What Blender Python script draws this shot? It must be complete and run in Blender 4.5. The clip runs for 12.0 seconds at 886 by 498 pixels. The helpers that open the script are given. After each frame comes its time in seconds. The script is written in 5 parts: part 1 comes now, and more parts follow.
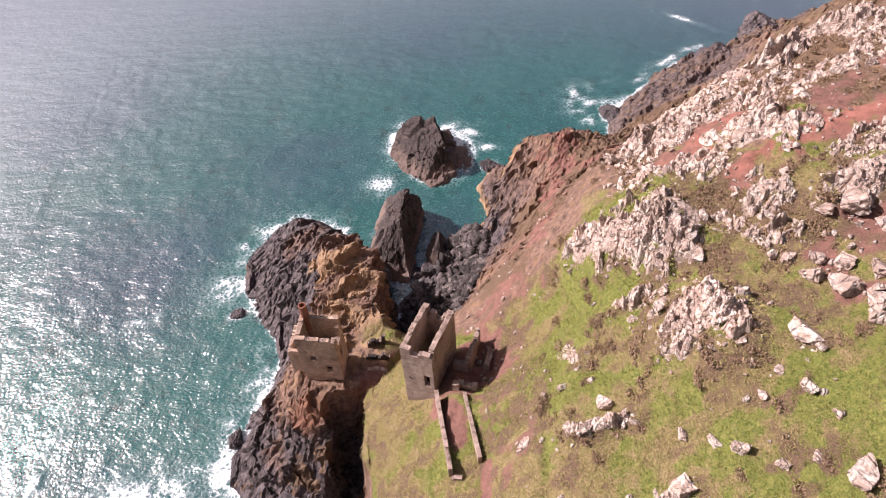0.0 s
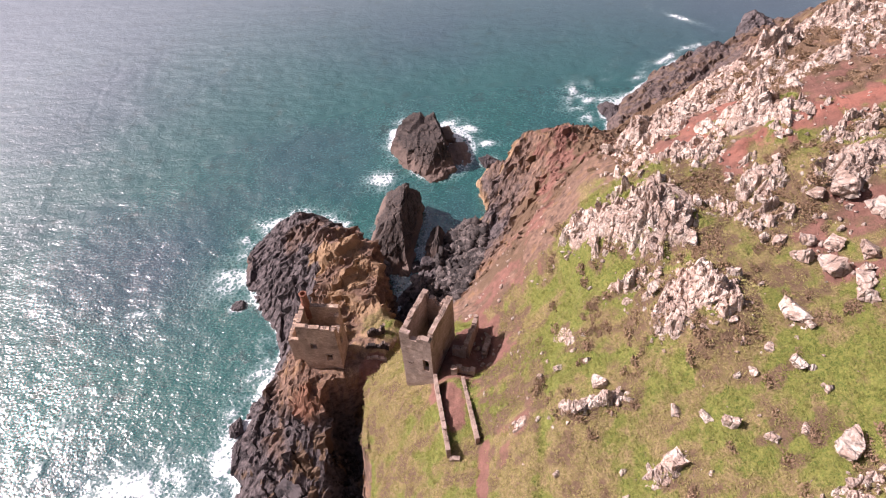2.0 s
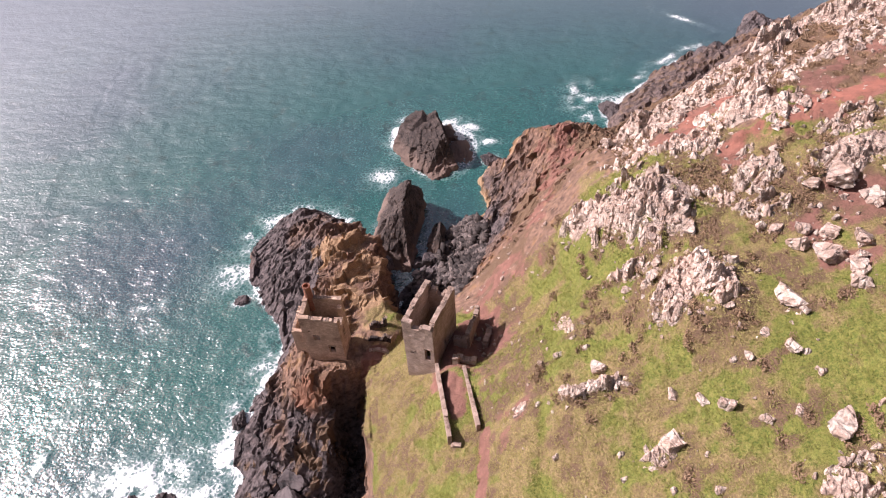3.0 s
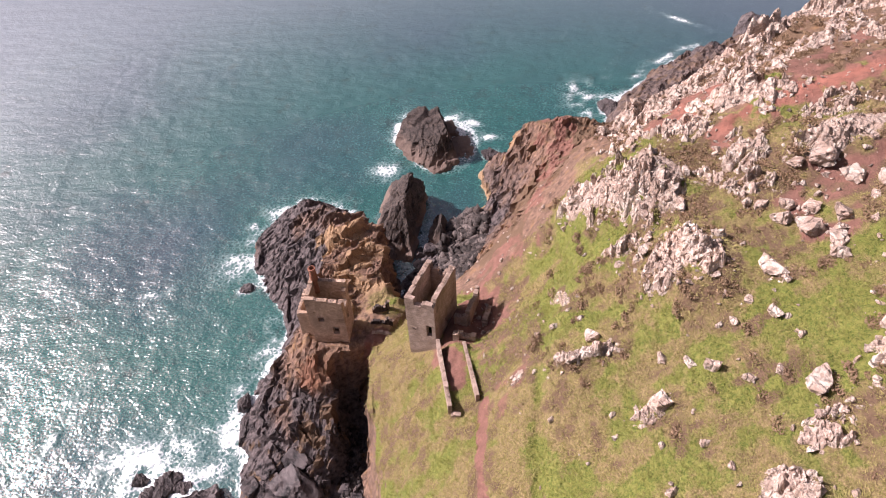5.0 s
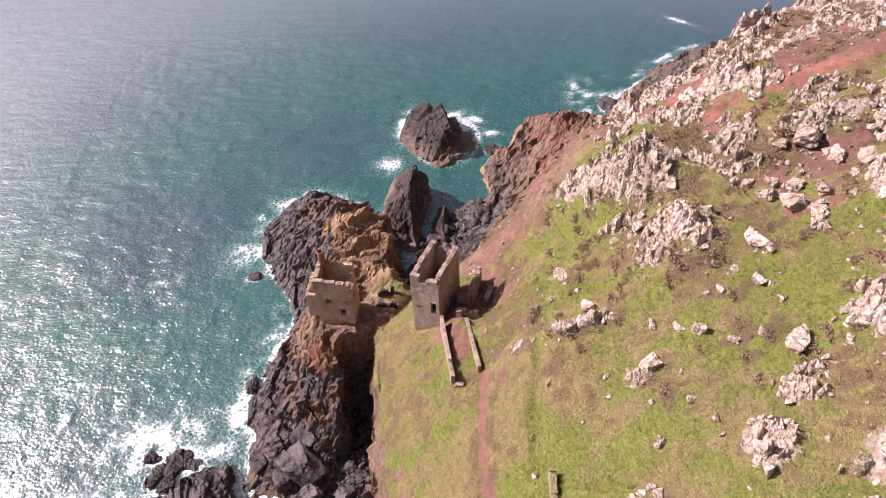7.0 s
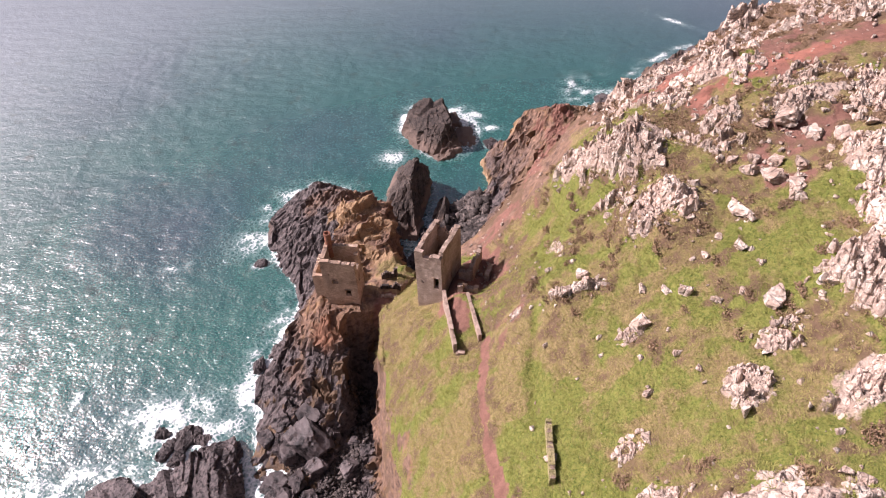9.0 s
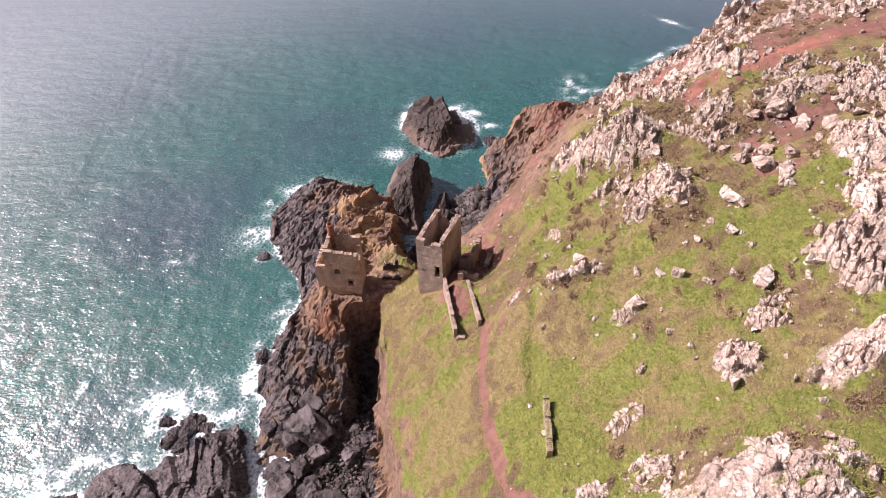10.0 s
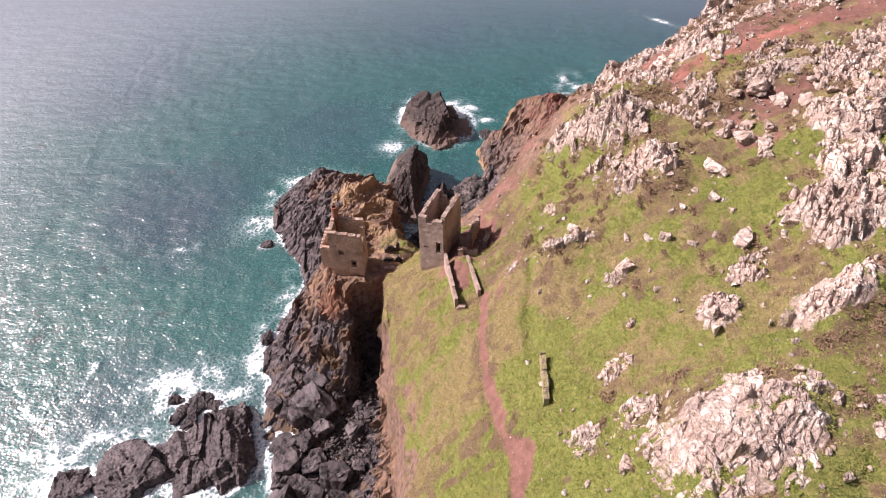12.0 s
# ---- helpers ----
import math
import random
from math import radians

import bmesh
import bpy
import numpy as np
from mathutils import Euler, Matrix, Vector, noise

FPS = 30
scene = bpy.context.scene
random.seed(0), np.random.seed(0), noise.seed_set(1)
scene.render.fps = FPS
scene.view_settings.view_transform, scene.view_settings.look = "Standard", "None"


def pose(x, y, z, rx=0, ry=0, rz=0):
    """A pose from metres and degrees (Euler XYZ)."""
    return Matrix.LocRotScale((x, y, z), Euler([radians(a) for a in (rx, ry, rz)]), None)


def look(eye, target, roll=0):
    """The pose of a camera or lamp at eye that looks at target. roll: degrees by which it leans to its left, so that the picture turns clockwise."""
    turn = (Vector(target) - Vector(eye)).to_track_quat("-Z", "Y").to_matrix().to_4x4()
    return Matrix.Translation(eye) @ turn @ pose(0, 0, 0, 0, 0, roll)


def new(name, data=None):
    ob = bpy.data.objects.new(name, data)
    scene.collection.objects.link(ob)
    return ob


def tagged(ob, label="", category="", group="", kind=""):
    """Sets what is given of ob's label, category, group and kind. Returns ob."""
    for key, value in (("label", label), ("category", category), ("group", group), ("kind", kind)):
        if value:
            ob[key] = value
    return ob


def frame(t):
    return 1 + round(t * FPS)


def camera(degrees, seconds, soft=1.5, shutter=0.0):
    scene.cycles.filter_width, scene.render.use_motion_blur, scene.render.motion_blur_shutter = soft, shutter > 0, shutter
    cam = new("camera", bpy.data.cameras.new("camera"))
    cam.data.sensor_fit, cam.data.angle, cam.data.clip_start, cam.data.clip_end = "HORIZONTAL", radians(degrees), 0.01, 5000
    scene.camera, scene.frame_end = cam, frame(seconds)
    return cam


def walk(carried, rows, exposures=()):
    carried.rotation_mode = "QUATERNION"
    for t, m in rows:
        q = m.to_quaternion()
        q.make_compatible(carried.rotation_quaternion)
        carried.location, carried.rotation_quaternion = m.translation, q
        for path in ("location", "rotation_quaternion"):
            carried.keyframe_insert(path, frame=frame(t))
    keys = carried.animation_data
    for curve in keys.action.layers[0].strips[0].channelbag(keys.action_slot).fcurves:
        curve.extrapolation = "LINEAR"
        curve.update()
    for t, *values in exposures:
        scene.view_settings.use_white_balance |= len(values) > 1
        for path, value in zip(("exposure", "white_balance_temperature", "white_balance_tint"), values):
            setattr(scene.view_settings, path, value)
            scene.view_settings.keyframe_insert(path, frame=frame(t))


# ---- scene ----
cam = camera(68.0, 12.0, soft=1.1)
# seconds, place in metres, turn in degrees
ROWS = [
    (0.0, 0.00, 0.00, 125.33, 43.990, 2.920, -3.020),
    (0.5, 0.05, -0.56, 125.17, 44.025, 2.876, -2.936),
    (1.0, 0.06, -1.18, 125.00, 44.107, 2.796, -2.852),
    (1.5, 0.02, -1.89, 124.90, 44.239, 2.802, -2.857),
    (2.0, -0.03, -2.72, 124.80, 44.242, 2.779, -2.882),
    (2.5, -0.14, -3.72, 124.70, 44.335, 2.768, -2.773),
    (3.0, -0.27, -4.88, 124.62, 44.476, 2.681, -2.641),
    (5.0, -0.70, -10.17, 124.79, 44.895, 2.432, -2.372),
    (5.5, -0.80, -11.56, 124.89, 45.026, 2.430, -2.338),
    (6.0, -0.96, -13.01, 125.04, 45.119, 2.357, -2.285),
    (6.5, -1.15, -14.51, 125.26, 45.217, 2.338, -2.081),
    (7.0, -1.36, -16.10, 125.47, 45.298, 2.236, -2.040),
    (9.0, -2.36, -23.06, 126.16, 45.724, 1.906, -1.982),
    (9.5, -2.64, -24.89, 126.28, 45.827, 1.788, -1.969),
    (10.0, -2.94, -26.76, 126.40, 45.990, 1.654, -1.971),
    (10.5, -3.25, -28.63, 126.47, 46.158, 1.565, -1.987),
    (11.0, -3.60, -30.51, 126.53, 46.266, 1.494, -2.164),
    (11.5, -3.98, -32.40, 126.65, 46.325, 1.422, -2.276),
    (12.0, -4.36, -34.34, 126.76, 46.451, 1.366, -2.388),
]
walk(cam, [(t, pose(x, y, z, rx, ry, rz)) for t, x, y, z, rx, ry, rz in ROWS], exposures=[(0.0, 0.57, 6200, 31), (12.0, 0.57, 6200, 31)])

# ---- light ----
SUN = Vector((-0.73, 0.19, 0.655)).normalized()
world = bpy.data.worlds.new("sky")
scene.world = world
world.use_nodes = True
wn = world.node_tree.nodes
sky = wn.new("ShaderNodeTexSky")
sky.sky_type, sky.sun_disc = "NISHITA", False
sky.sun_elevation, sky.sun_rotation = math.asin(SUN.z), math.atan2(SUN.x, SUN.y)
sky.air_density, sky.dust_density = 1.2, 9.0
world.node_tree.links.new(sky.outputs[0], wn["Background"].inputs[0])
wn["Background"].inputs[1].default_value = 0.052
sun = new("sun", bpy.data.lights.new("sun", "SUN"))
sun.data.energy, sun.data.angle, sun.data.color = 5.0, radians(0.6), (1.0, 0.95, 0.88)
sun.matrix_world = look(Vector((0, 0, 200)) + 60 * SUN, (0, 0, 200))


# ---- numeric noise ----
def h01(ix, iy, iz, seed):
    n = (ix.astype(np.int64) * 374761393 + iy.astype(np.int64) * 668265263 + iz.astype(np.int64) * 1274126177 + seed * 974634777) & 0xFFFFFFFF
    n = ((n ^ (n >> 13)) * 1103515245) & 0xFFFFFFFF
    n = ((n ^ (n >> 16)) * 2654435761) & 0xFFFFFFFF
    return ((n ^ (n >> 15)) & 0xFFFFFF) / float(0xFFFFFF)


def vnoise(x, y, z, seed=0):
    """Smooth value noise in -1..1."""
    x, y, z = np.broadcast_arrays(np.asarray(x, float), np.asarray(y, float), np.asarray(z, float))
    ix, iy, iz = np.floor(x), np.floor(y), np.floor(z)
    fx, fy, fz = x - ix, y - iy, z - iz
    fx, fy, fz = (q * q * q * (q * (q * 6 - 15) + 10) for q in (fx, fy, fz))
    out = 0
    for a in (0, 1):
        for b in (0, 1):
            for c in (0, 1):
                w = (fx if a else 1 - fx) * (fy if b else 1 - fy) * (fz if c else 1 - fz)
                out = out + w * h01(ix + a, iy + b, iz + c, seed)
    return out * 2 - 1


def fbm(x, y, z=0.0, octaves=4, seed=0, gain=0.5):
    total, amp, f = 0, 1.0, 1.0
    for k in range(octaves):
        total = total + amp * vnoise(x * f, y * f, z * f if not np.isscalar(z) else z + 7.3 * k, seed + 17 * k)
        amp, f = amp * gain, f * 2.03
    return total


def ridged(x, y, z=0.0, octaves=4, seed=0):
    total, amp, f = 0, 1.0, 1.0
    for k in range(octaves):
        total = total + amp * (1 - 2 * np.abs(vnoise(x * f, y * f, z * f if not np.isscalar(z) else z + 3.1 * k, seed + 31 * k)))
        amp, f = amp * 0.5, f * 2.1
    return total


def cells(x, y, z, seed=0):
    """Cell noise: distance to the nearest point, to the second, and the cell's random number."""
    x, y, z = np.broadcast_arrays(np.asarray(x, float), np.asarray(y, float), np.asarray(z, float))
    ix, iy, iz = np.floor(x), np.floor(y), np.floor(z)
    d1, d2, cid = np.full(x.shape, 9.0), np.full(x.shape, 9.0), np.zeros(x.shape)
    for a in (-1, 0, 1):
        for b in (-1, 0, 1):
            for c in (-1, 0, 1):
                jx, jy, jz = ix + a, iy + b, iz + c
                d = np.sqrt((jx + h01(jx, jy, jz, seed) - x) ** 2 + (jy + h01(jx, jy, jz, seed + 1) - y) ** 2 + (jz + h01(jx, jy, jz, seed + 2) - z) ** 2)
                near = d < d1
                d2 = np.where(near, d1, np.minimum(d2, d))
                cid = np.where(near, h01(jx, jy, jz, seed + 3), cid)
                d1 = np.where(near, d, d1)
    return d1, d2, cid


def facet(x, y, z, seed=0):
    """Broken faces: each cell of a cell noise carries its own tilted plane."""
    x, y, z = np.broadcast_arrays(np.asarray(x, float), np.asarray(y, float), np.asarray(z, float))
    ix, iy, iz = np.floor(x), np.floor(y), np.floor(z)
    best, out = np.full(x.shape, 9.0), np.zeros(x.shape)
    for a in (-1, 0, 1):
        for b in (-1, 0, 1):
            for c in (-1, 0, 1):
                j = (ix + a, iy + b, iz + c)
                dx, dy, dz = x - j[0] - h01(*j, seed), y - j[1] - h01(*j, seed + 1), z - j[2] - h01(*j, seed + 2)
                d = dx * dx + dy * dy + dz * dz
                v = h01(*j, seed + 3) - 0.5 + 1.8 * ((h01(*j, seed + 4) - 0.5) * dx + (h01(*j, seed + 5) - 0.5) * dy + (h01(*j, seed + 6) - 0.5) * dz)
                out = np.where(d < best, v, out)
                best = np.minimum(best, d)
    return out


def smooth(a, b, v):
    t = np.clip((v - a) / (b - a), 0, 1)
    return t * t * (3 - 2 * t)


# ---- the lie of the land: where each contour of the slope runs, as (y, x) ----
CONTOURS = {
    0: [(-60, -24), (0, -24), (24, -27), (36, -26.5), (50, -27.5), (62, -24), (66, -21), (68, -15), (72, -13), (82, -14), (92, -14), (100, -13), (108, -9), (118, -3), (125, 6), (129, 13.5), (135, 11.8), (145, 12.5), (150, 15.5), (152, 22), (154, 36), (158, 47), (164, 52), (170, 54), (182, 62), (194, 75), (205, 88), (212, 108), (226, 138), (245, 170), (330, 320)],
    3: [(-60, -20), (0, -18.5), (24, -20), (36, -19.4), (44, -18.0), (50, -15.9), (62, -15.5), (68, -14), (72, -11.5), (82, -7), (92, -1), (100, 3), (116, 6), (124, 10), (129, 15), (135, 13.2), (144, 14.2), (148, 17.5), (150, 24), (152, 37), (156, 48), (163, 54), (172, 57), (182, 66), (194, 79), (205, 93), (226, 142), (245, 173), (330, 325)],
    10: [(-60, -19), (0, -16), (24, -16.8), (36, -16.6), (44, -16.4), (50, -15.5), (62, -15.1), (68, -14.6), (72, -12.5), (76, -8), (82, -2), (92, 4), (100, 7.5), (108, 10.5), (115, 12.5), (122, 15.5), (128, 16.8), (134, 16.4), (141, 17), (145, 21), (147, 30), (150, 45), (158, 55), (168, 62), (182, 80), (194, 94), (205, 108), (226, 152), (245, 182), (330, 335)],
    20: [(-60, -16), (0, -14), (24, -14.5), (36, -15.2), (44, -15.2), (50, -15.1), (62, -14.7), (68, -13.5), (72, -11), (76, -6), (82, 4), (92, 8), (98, 13.5), (107, 17.5), (115, 20), (122, 22), (128, 22), (134, 21.5), (138, 23), (141, 29), (143, 39), (147, 51), (154, 61), (160, 70), (170, 84), (194, 112), (226, 165), (245, 195), (330, 350)],
    30: [(-60, -12), (0, -11), (24, -12), (36, -13.2), (44, -13.8), (50, -14.5), (62, -14.0), (67, -9.5), (72, -3), (77, 4), (82, 10), (100, 19), (115, 25.5), (121, 27.5), (126, 30), (131, 36), (136, 45), (141, 55), (150, 70), (160, 82), (170, 98), (194, 130), (245, 208), (330, 365)],
    40: [(-60, -8), (0, -7), (24, -6.5), (36, -7), (50, -5.3), (57, -3), (62, 1.5), (72, 9), (82, 16), (100, 28), (112, 39), (118, 47), (124, 56), (130, 63), (140, 74), (156, 92), (194, 145), (245, 222), (330, 380)],
    50: [(-60, -1), (0, 0), (24, 0.5), (36, 3.0), (50, 7.0), (62, 12), (72, 15), (82, 21.5), (100, 39), (115, 55), (128, 70), (156, 112), (194, 162), (245, 240), (330, 400)],
    60: [(-60, 11), (0, 12), (24, 12.5), (36, 11.3), (50, 16), (62, 18.5), (72, 22), (82, 28), (100, 55), (115, 76), (128, 92), (156, 134), (245, 265), (330, 430)],
    68: [(-60, 19), (0, 20), (24, 26), (36, 24.5), (50, 28), (62, 27), (72, 33), (82, 39), (100, 74), (128, 110), (156, 158), (245, 300), (330, 460)],
    75: [(-60, 34), (0, 35), (24, 45), (36, 44), (50, 42), (62, 42), (72, 50), (82, 58), (100, 92), (128, 130), (156, 188), (245, 340), (330, 500)],
}
# the spur under the lower house, across it at each y: west foot, west crest, east crest, height of the crest, east foot, height of the east foot
SPUR = [(26, -40, -36, -26, 0.2, -22, 0.2), (34, -41, -37, -26, 0.5, -22, 0.4), (42, -42, -37, -26.0, 1.2, -23.0, 0.6), (46, -43, -30, -25.5, 3.0, -23.4, 0.8), (50, -43.5, -27.5, -24.2, 6.4, -23.0, 1.0), (55, -44.5, -25.5, -23.0, 11.6, -22.0, 1.4), (58, -45, -25.0, -22.6, 15.6, -21.6, 2.0), (61, -45.5, -25.5, -22.6, 18.6, -21.6, 3), (64, -46, -27, -22.8, 21.6, -21.6, 4), (66.2, -45.6, -28.5, -21.4, 22.4, -20.2, 5), (67.2, -45.4, -28.6, -13.8, 22.6, -12, 18),
        (72, -45, -29, -16, 23.2, -12, 20), (80, -43, -27, -13.5, 22.3, -11.2, 6), (88, -39.5, -26, -14.0, 21.2, -12.4, 0), (96, -41.5, -25, -14.4, 21.6, -12.8, -2), (103, -46.5, -24.5, -16, 21.6, -14.2, -2),
        (110, -50.5, -27, -21, 17, -14.5, 0), (120, -51.5, -34, -28, 10.5, -19, 0), (130, -47, -39, -34, 5, -27, 0), (139, -40, -38, -36, -3, -33, -4), (160, -40, -38, -36, -12, -33, -12)]


def main_slope(x, y):
    levels = sorted(CONTOURS)
    xs = [np.interp(y, [p[0] for p in CONTOURS[k]], [p[1] for p in CONTOURS[k]]) for k in levels]
    h = np.maximum(-14, (x - xs[0]) * 1.1)
    for k in range(len(levels) - 1):
        t = (x - xs[k]) / np.maximum(xs[k + 1] - xs[k], 0.3)
        h = np.where(t > 0, levels[k] + (levels[k + 1] - levels[k]) * np.minimum(t, 1), h)
    over = np.maximum(x - xs[-1], 0)
    return h + 22 * (1 - np.exp(-over * 0.012))


def spur(x, y):
    ys = [s[0] for s in SPUR]
    w0, w1, e1, zc, e0, ze = (np.interp(y, ys, [s[k] for s in SPUR]) for k in range(1, 7))
    out = np.maximum(-14, np.minimum(zc, 0) + (x - w0) * 1.2)
    tw = np.clip((x - w0) / (w1 - w0), 0, 1)
    h = np.where(x > w0, np.where(zc > 0, zc * np.where(y < 62, tw ** 0.8, 0.25 * tw + 0.75 * tw ** 1.5), zc), out)
    te = np.clip((x - e1) / (e0 - e1), 0, 1)
    h = np.where(x > e1, zc + (ze - zc) * te, h)
    return np.where(x > e0, ze - (x - e0) * 1.5, h)


def blob(x, y, cx, cy, rx, ry, turn=0.0):
    c, s = math.cos(math.radians(turn)), math.sin(math.radians(turn))
    u, v = (x - cx) * c + (y - cy) * s, -(x - cx) * s + (y - cy) * c
    return np.exp(-((u / rx) ** 2 + (v / ry) ** 2))


def line_dist(x, y, pts):
    """Distance to a line of points."""
    best = np.full(np.shape(x), 1e9)
    for (ax, ay), (bx, by) in zip(pts, pts[1:]):
        t = np.clip(((x - ax) * (bx - ax) + (y - ay) * (by - ay)) / ((bx - ax) ** 2 + (by - ay) ** 2), 0, 1)
        best = np.minimum(best, np.hypot(x - ax - t * (bx - ax), y - ay - t * (by - ay)))
    return best


# swells of rock that break the slope: x, y, half lengths, turn, height
KNOLLS = [(25.8, 55.5, 4.6, 8.5, 22, 4.6), (20.5, 59, 3.0, 5.5, 30, 2.2), (27, 41.5, 3.6, 4.6, 30, 3.4), (22.8, -3.6, 8.5, 6.5, 10, 5.5), (36.5, 9.5, 7.0, 3.2, 22, 2.6), (43, 21, 6.0, 6.5, 20, 4.4), (47, 53, 7, 4, 10, 1.8), (31, 80, 4, 6, 20, 1.0), (53, 89, 6, 5, 20, 4.2), (41.5, 66, 5, 4, 20, 2.0), (51, 37, 7, 6, 20, 3.0), (73, 108, 8, 6, 20, 3.0), (27, 12.7, 2.6, 3.2, 0, 1.5), (15, 33.5, 3.6, 0.8, -3, 0.9)]
FOOTPATH = [(3.4, 37), (2.6, 31), (2.0, 26), (2.2, 20), (2.5, 16), (3.2, 9.5), (4.9, 6), (4.2, 2), (3.4, -2), (4.5, -14)]

DITCH = [(14, 52), (12.6, 44), (10.2, 35), (8.7, 26), (8.0, 18)]


def land(x, y, detail=True):
    """Height of the ground; also how rocky it is."""
    wob = 1.6 * fbm(x / 11, y / 11, 0.0, 3, 5) if detail else 0
    wob2 = 1.6 * fbm(x / 11, y / 11, 0.0, 3, 8) if detail else 0
    a, b = main_slope(x + wob, y + wob2), spur(x + wob * 0.8, y + wob2 * 0.8)
    h = np.maximum(a, b)
    k = np.clip(1 - np.abs(a - b) / 4, 0, 1)
    h = h + k * k * 0.5
    # levelled ground under and between the houses
    for cx, cy, rx, ry, turn, z, w in ((-2.6, 55.2, 4.6, 6.5, -25, 39.6, 0.5), (3.2, 56.0, 4.0, 6.0, -20, 42.3, 0.9), (0.8, 42.5, 3.0, 8.5, 4, 46.2, 0.75), (-22.6, 69.8, 6.5, 4.5, 0, 23.0, 0.9), (-14.2, 70.2, 3.0, 3.6, 0, 22.5, 0.85), (-13.5, 78, 3.6, 4.5, 0, 23.4, 0.75), (-9.5, 76.0, 4.5, 3.2, 0, 23.8, 0.85)):
        m = np.clip(1.6 * blob(x, y, cx, cy, rx, ry, turn), 0, 1) * w
        h = h * (1 - m) + z * m
    h = h + 8.0 * blob(x, y, 23, 127, 8, 5.5, -20)
    h = h - 7.0 * smooth(104, 126, y) * smooth(34, 48, x) * smooth(3, 14, h)
    h = h - 2.0 * smooth(73, 80, y) * smooth(24, 30, x) * smooth(62, 48, x)
    knoll = 0
    for cx, cy, rx, ry, turn, hh in KNOLLS:
        m = blob(x, y, cx, cy, rx, ry, turn)
        h = h + hh * m
        knoll = np.maximum(knoll, m)
    if not detail:
        return h
    e = 0.7
    sl = np.hypot(main_slope(x + e, y) - main_slope(x - e, y), main_slope(x, y + e) - main_slope(x, y - e)) / (2 * e)
    main = smooth(-0.5, 1.5, a - b)
    rocky = np.clip(main * smooth(1.5, 2.6, sl) + (1 - main), 0, 1)
    rocky = np.clip(np.maximum(rocky, smooth(8, 3, h)), 0, 1)
    north = smooth(72, 84, y) * smooth(60, 42, h)
    rocky = np.clip(np.maximum(rocky, 0.75 * north), 0, 1)
    rocky = np.maximum(rocky, smooth(0.35, 0.75, knoll + 0.25 * vnoise(x / 2.2, y / 2.2, 0, 60)))
    flat = np.clip(1.5 * blob(x, y, -22.6, 69.8, 5, 4.2) + 1.5 * blob(x, y, -13.5, 74, 5, 9), 0, 1)
    rocky = rocky * (1 - 0.7 * flat)
    # beds and joints in the rock, tussocks on the turf
    u, v = 0.68 * x + 0.73 * y, -0.73 * x + 0.68 * y
    u, v = u + 1.2 * vnoise(x / 5, y / 5, 0, 3), v + 1.2 * vnoise(x / 5, y / 5, 5, 4)
    crag = 2.0 * facet(u / 13, v / 6.5, h / 9, 11) + 1.25 * facet(u / 5.2, v / 2.6, h / 5, 31) + 0.8 * facet(u / 1.9, v / 1.1, h / 2.5, 51) + 0.7 * ridged(u / 15, v / 5, 0.0, 3, 40)
    crag = crag * (1 - 0.9 * smooth(17, 23, h) * smooth(70, 66, y) * main)
    turf = 0.5 * fbm(x / 7, y / 7, 0.0, 3, 50) + 0.16 * ridged(x / 1.6, y / 1.6, 0.0, 2, 55)
    ribs = np.clip(knoll * 1.3, 0, 1) * (1.3 * facet(u / 3.4, v / 5.6, h / 4, 61) + 0.5 * facet(u / 1.4, v / 2.4, h, 71))
    h = h + rocky * crag * (1 - 0.55 * flat) * (1 - 0.12 * north * smooth(8, 14, h - 12 * smooth(104, 118, y)) * main * smooth(138, 128, y)) * (0.45 + 0.55 * smooth(-1, 7, h)) + (1 - rocky) * turf + ribs
    p = line_dist(x, y, FOOTPATH)
    h = h - 0.35 * smooth(1.4, 0.5, p + 0.3 * vnoise(x * 1.3, y * 1.3, 0, 9))
    h = h - 0.7 * smooth(1.1, 0.3, line_dist(x, y, DITCH) + 0.3 * vnoise(x * 0.8, y * 0.8, 0, 19))
    return h, rocky

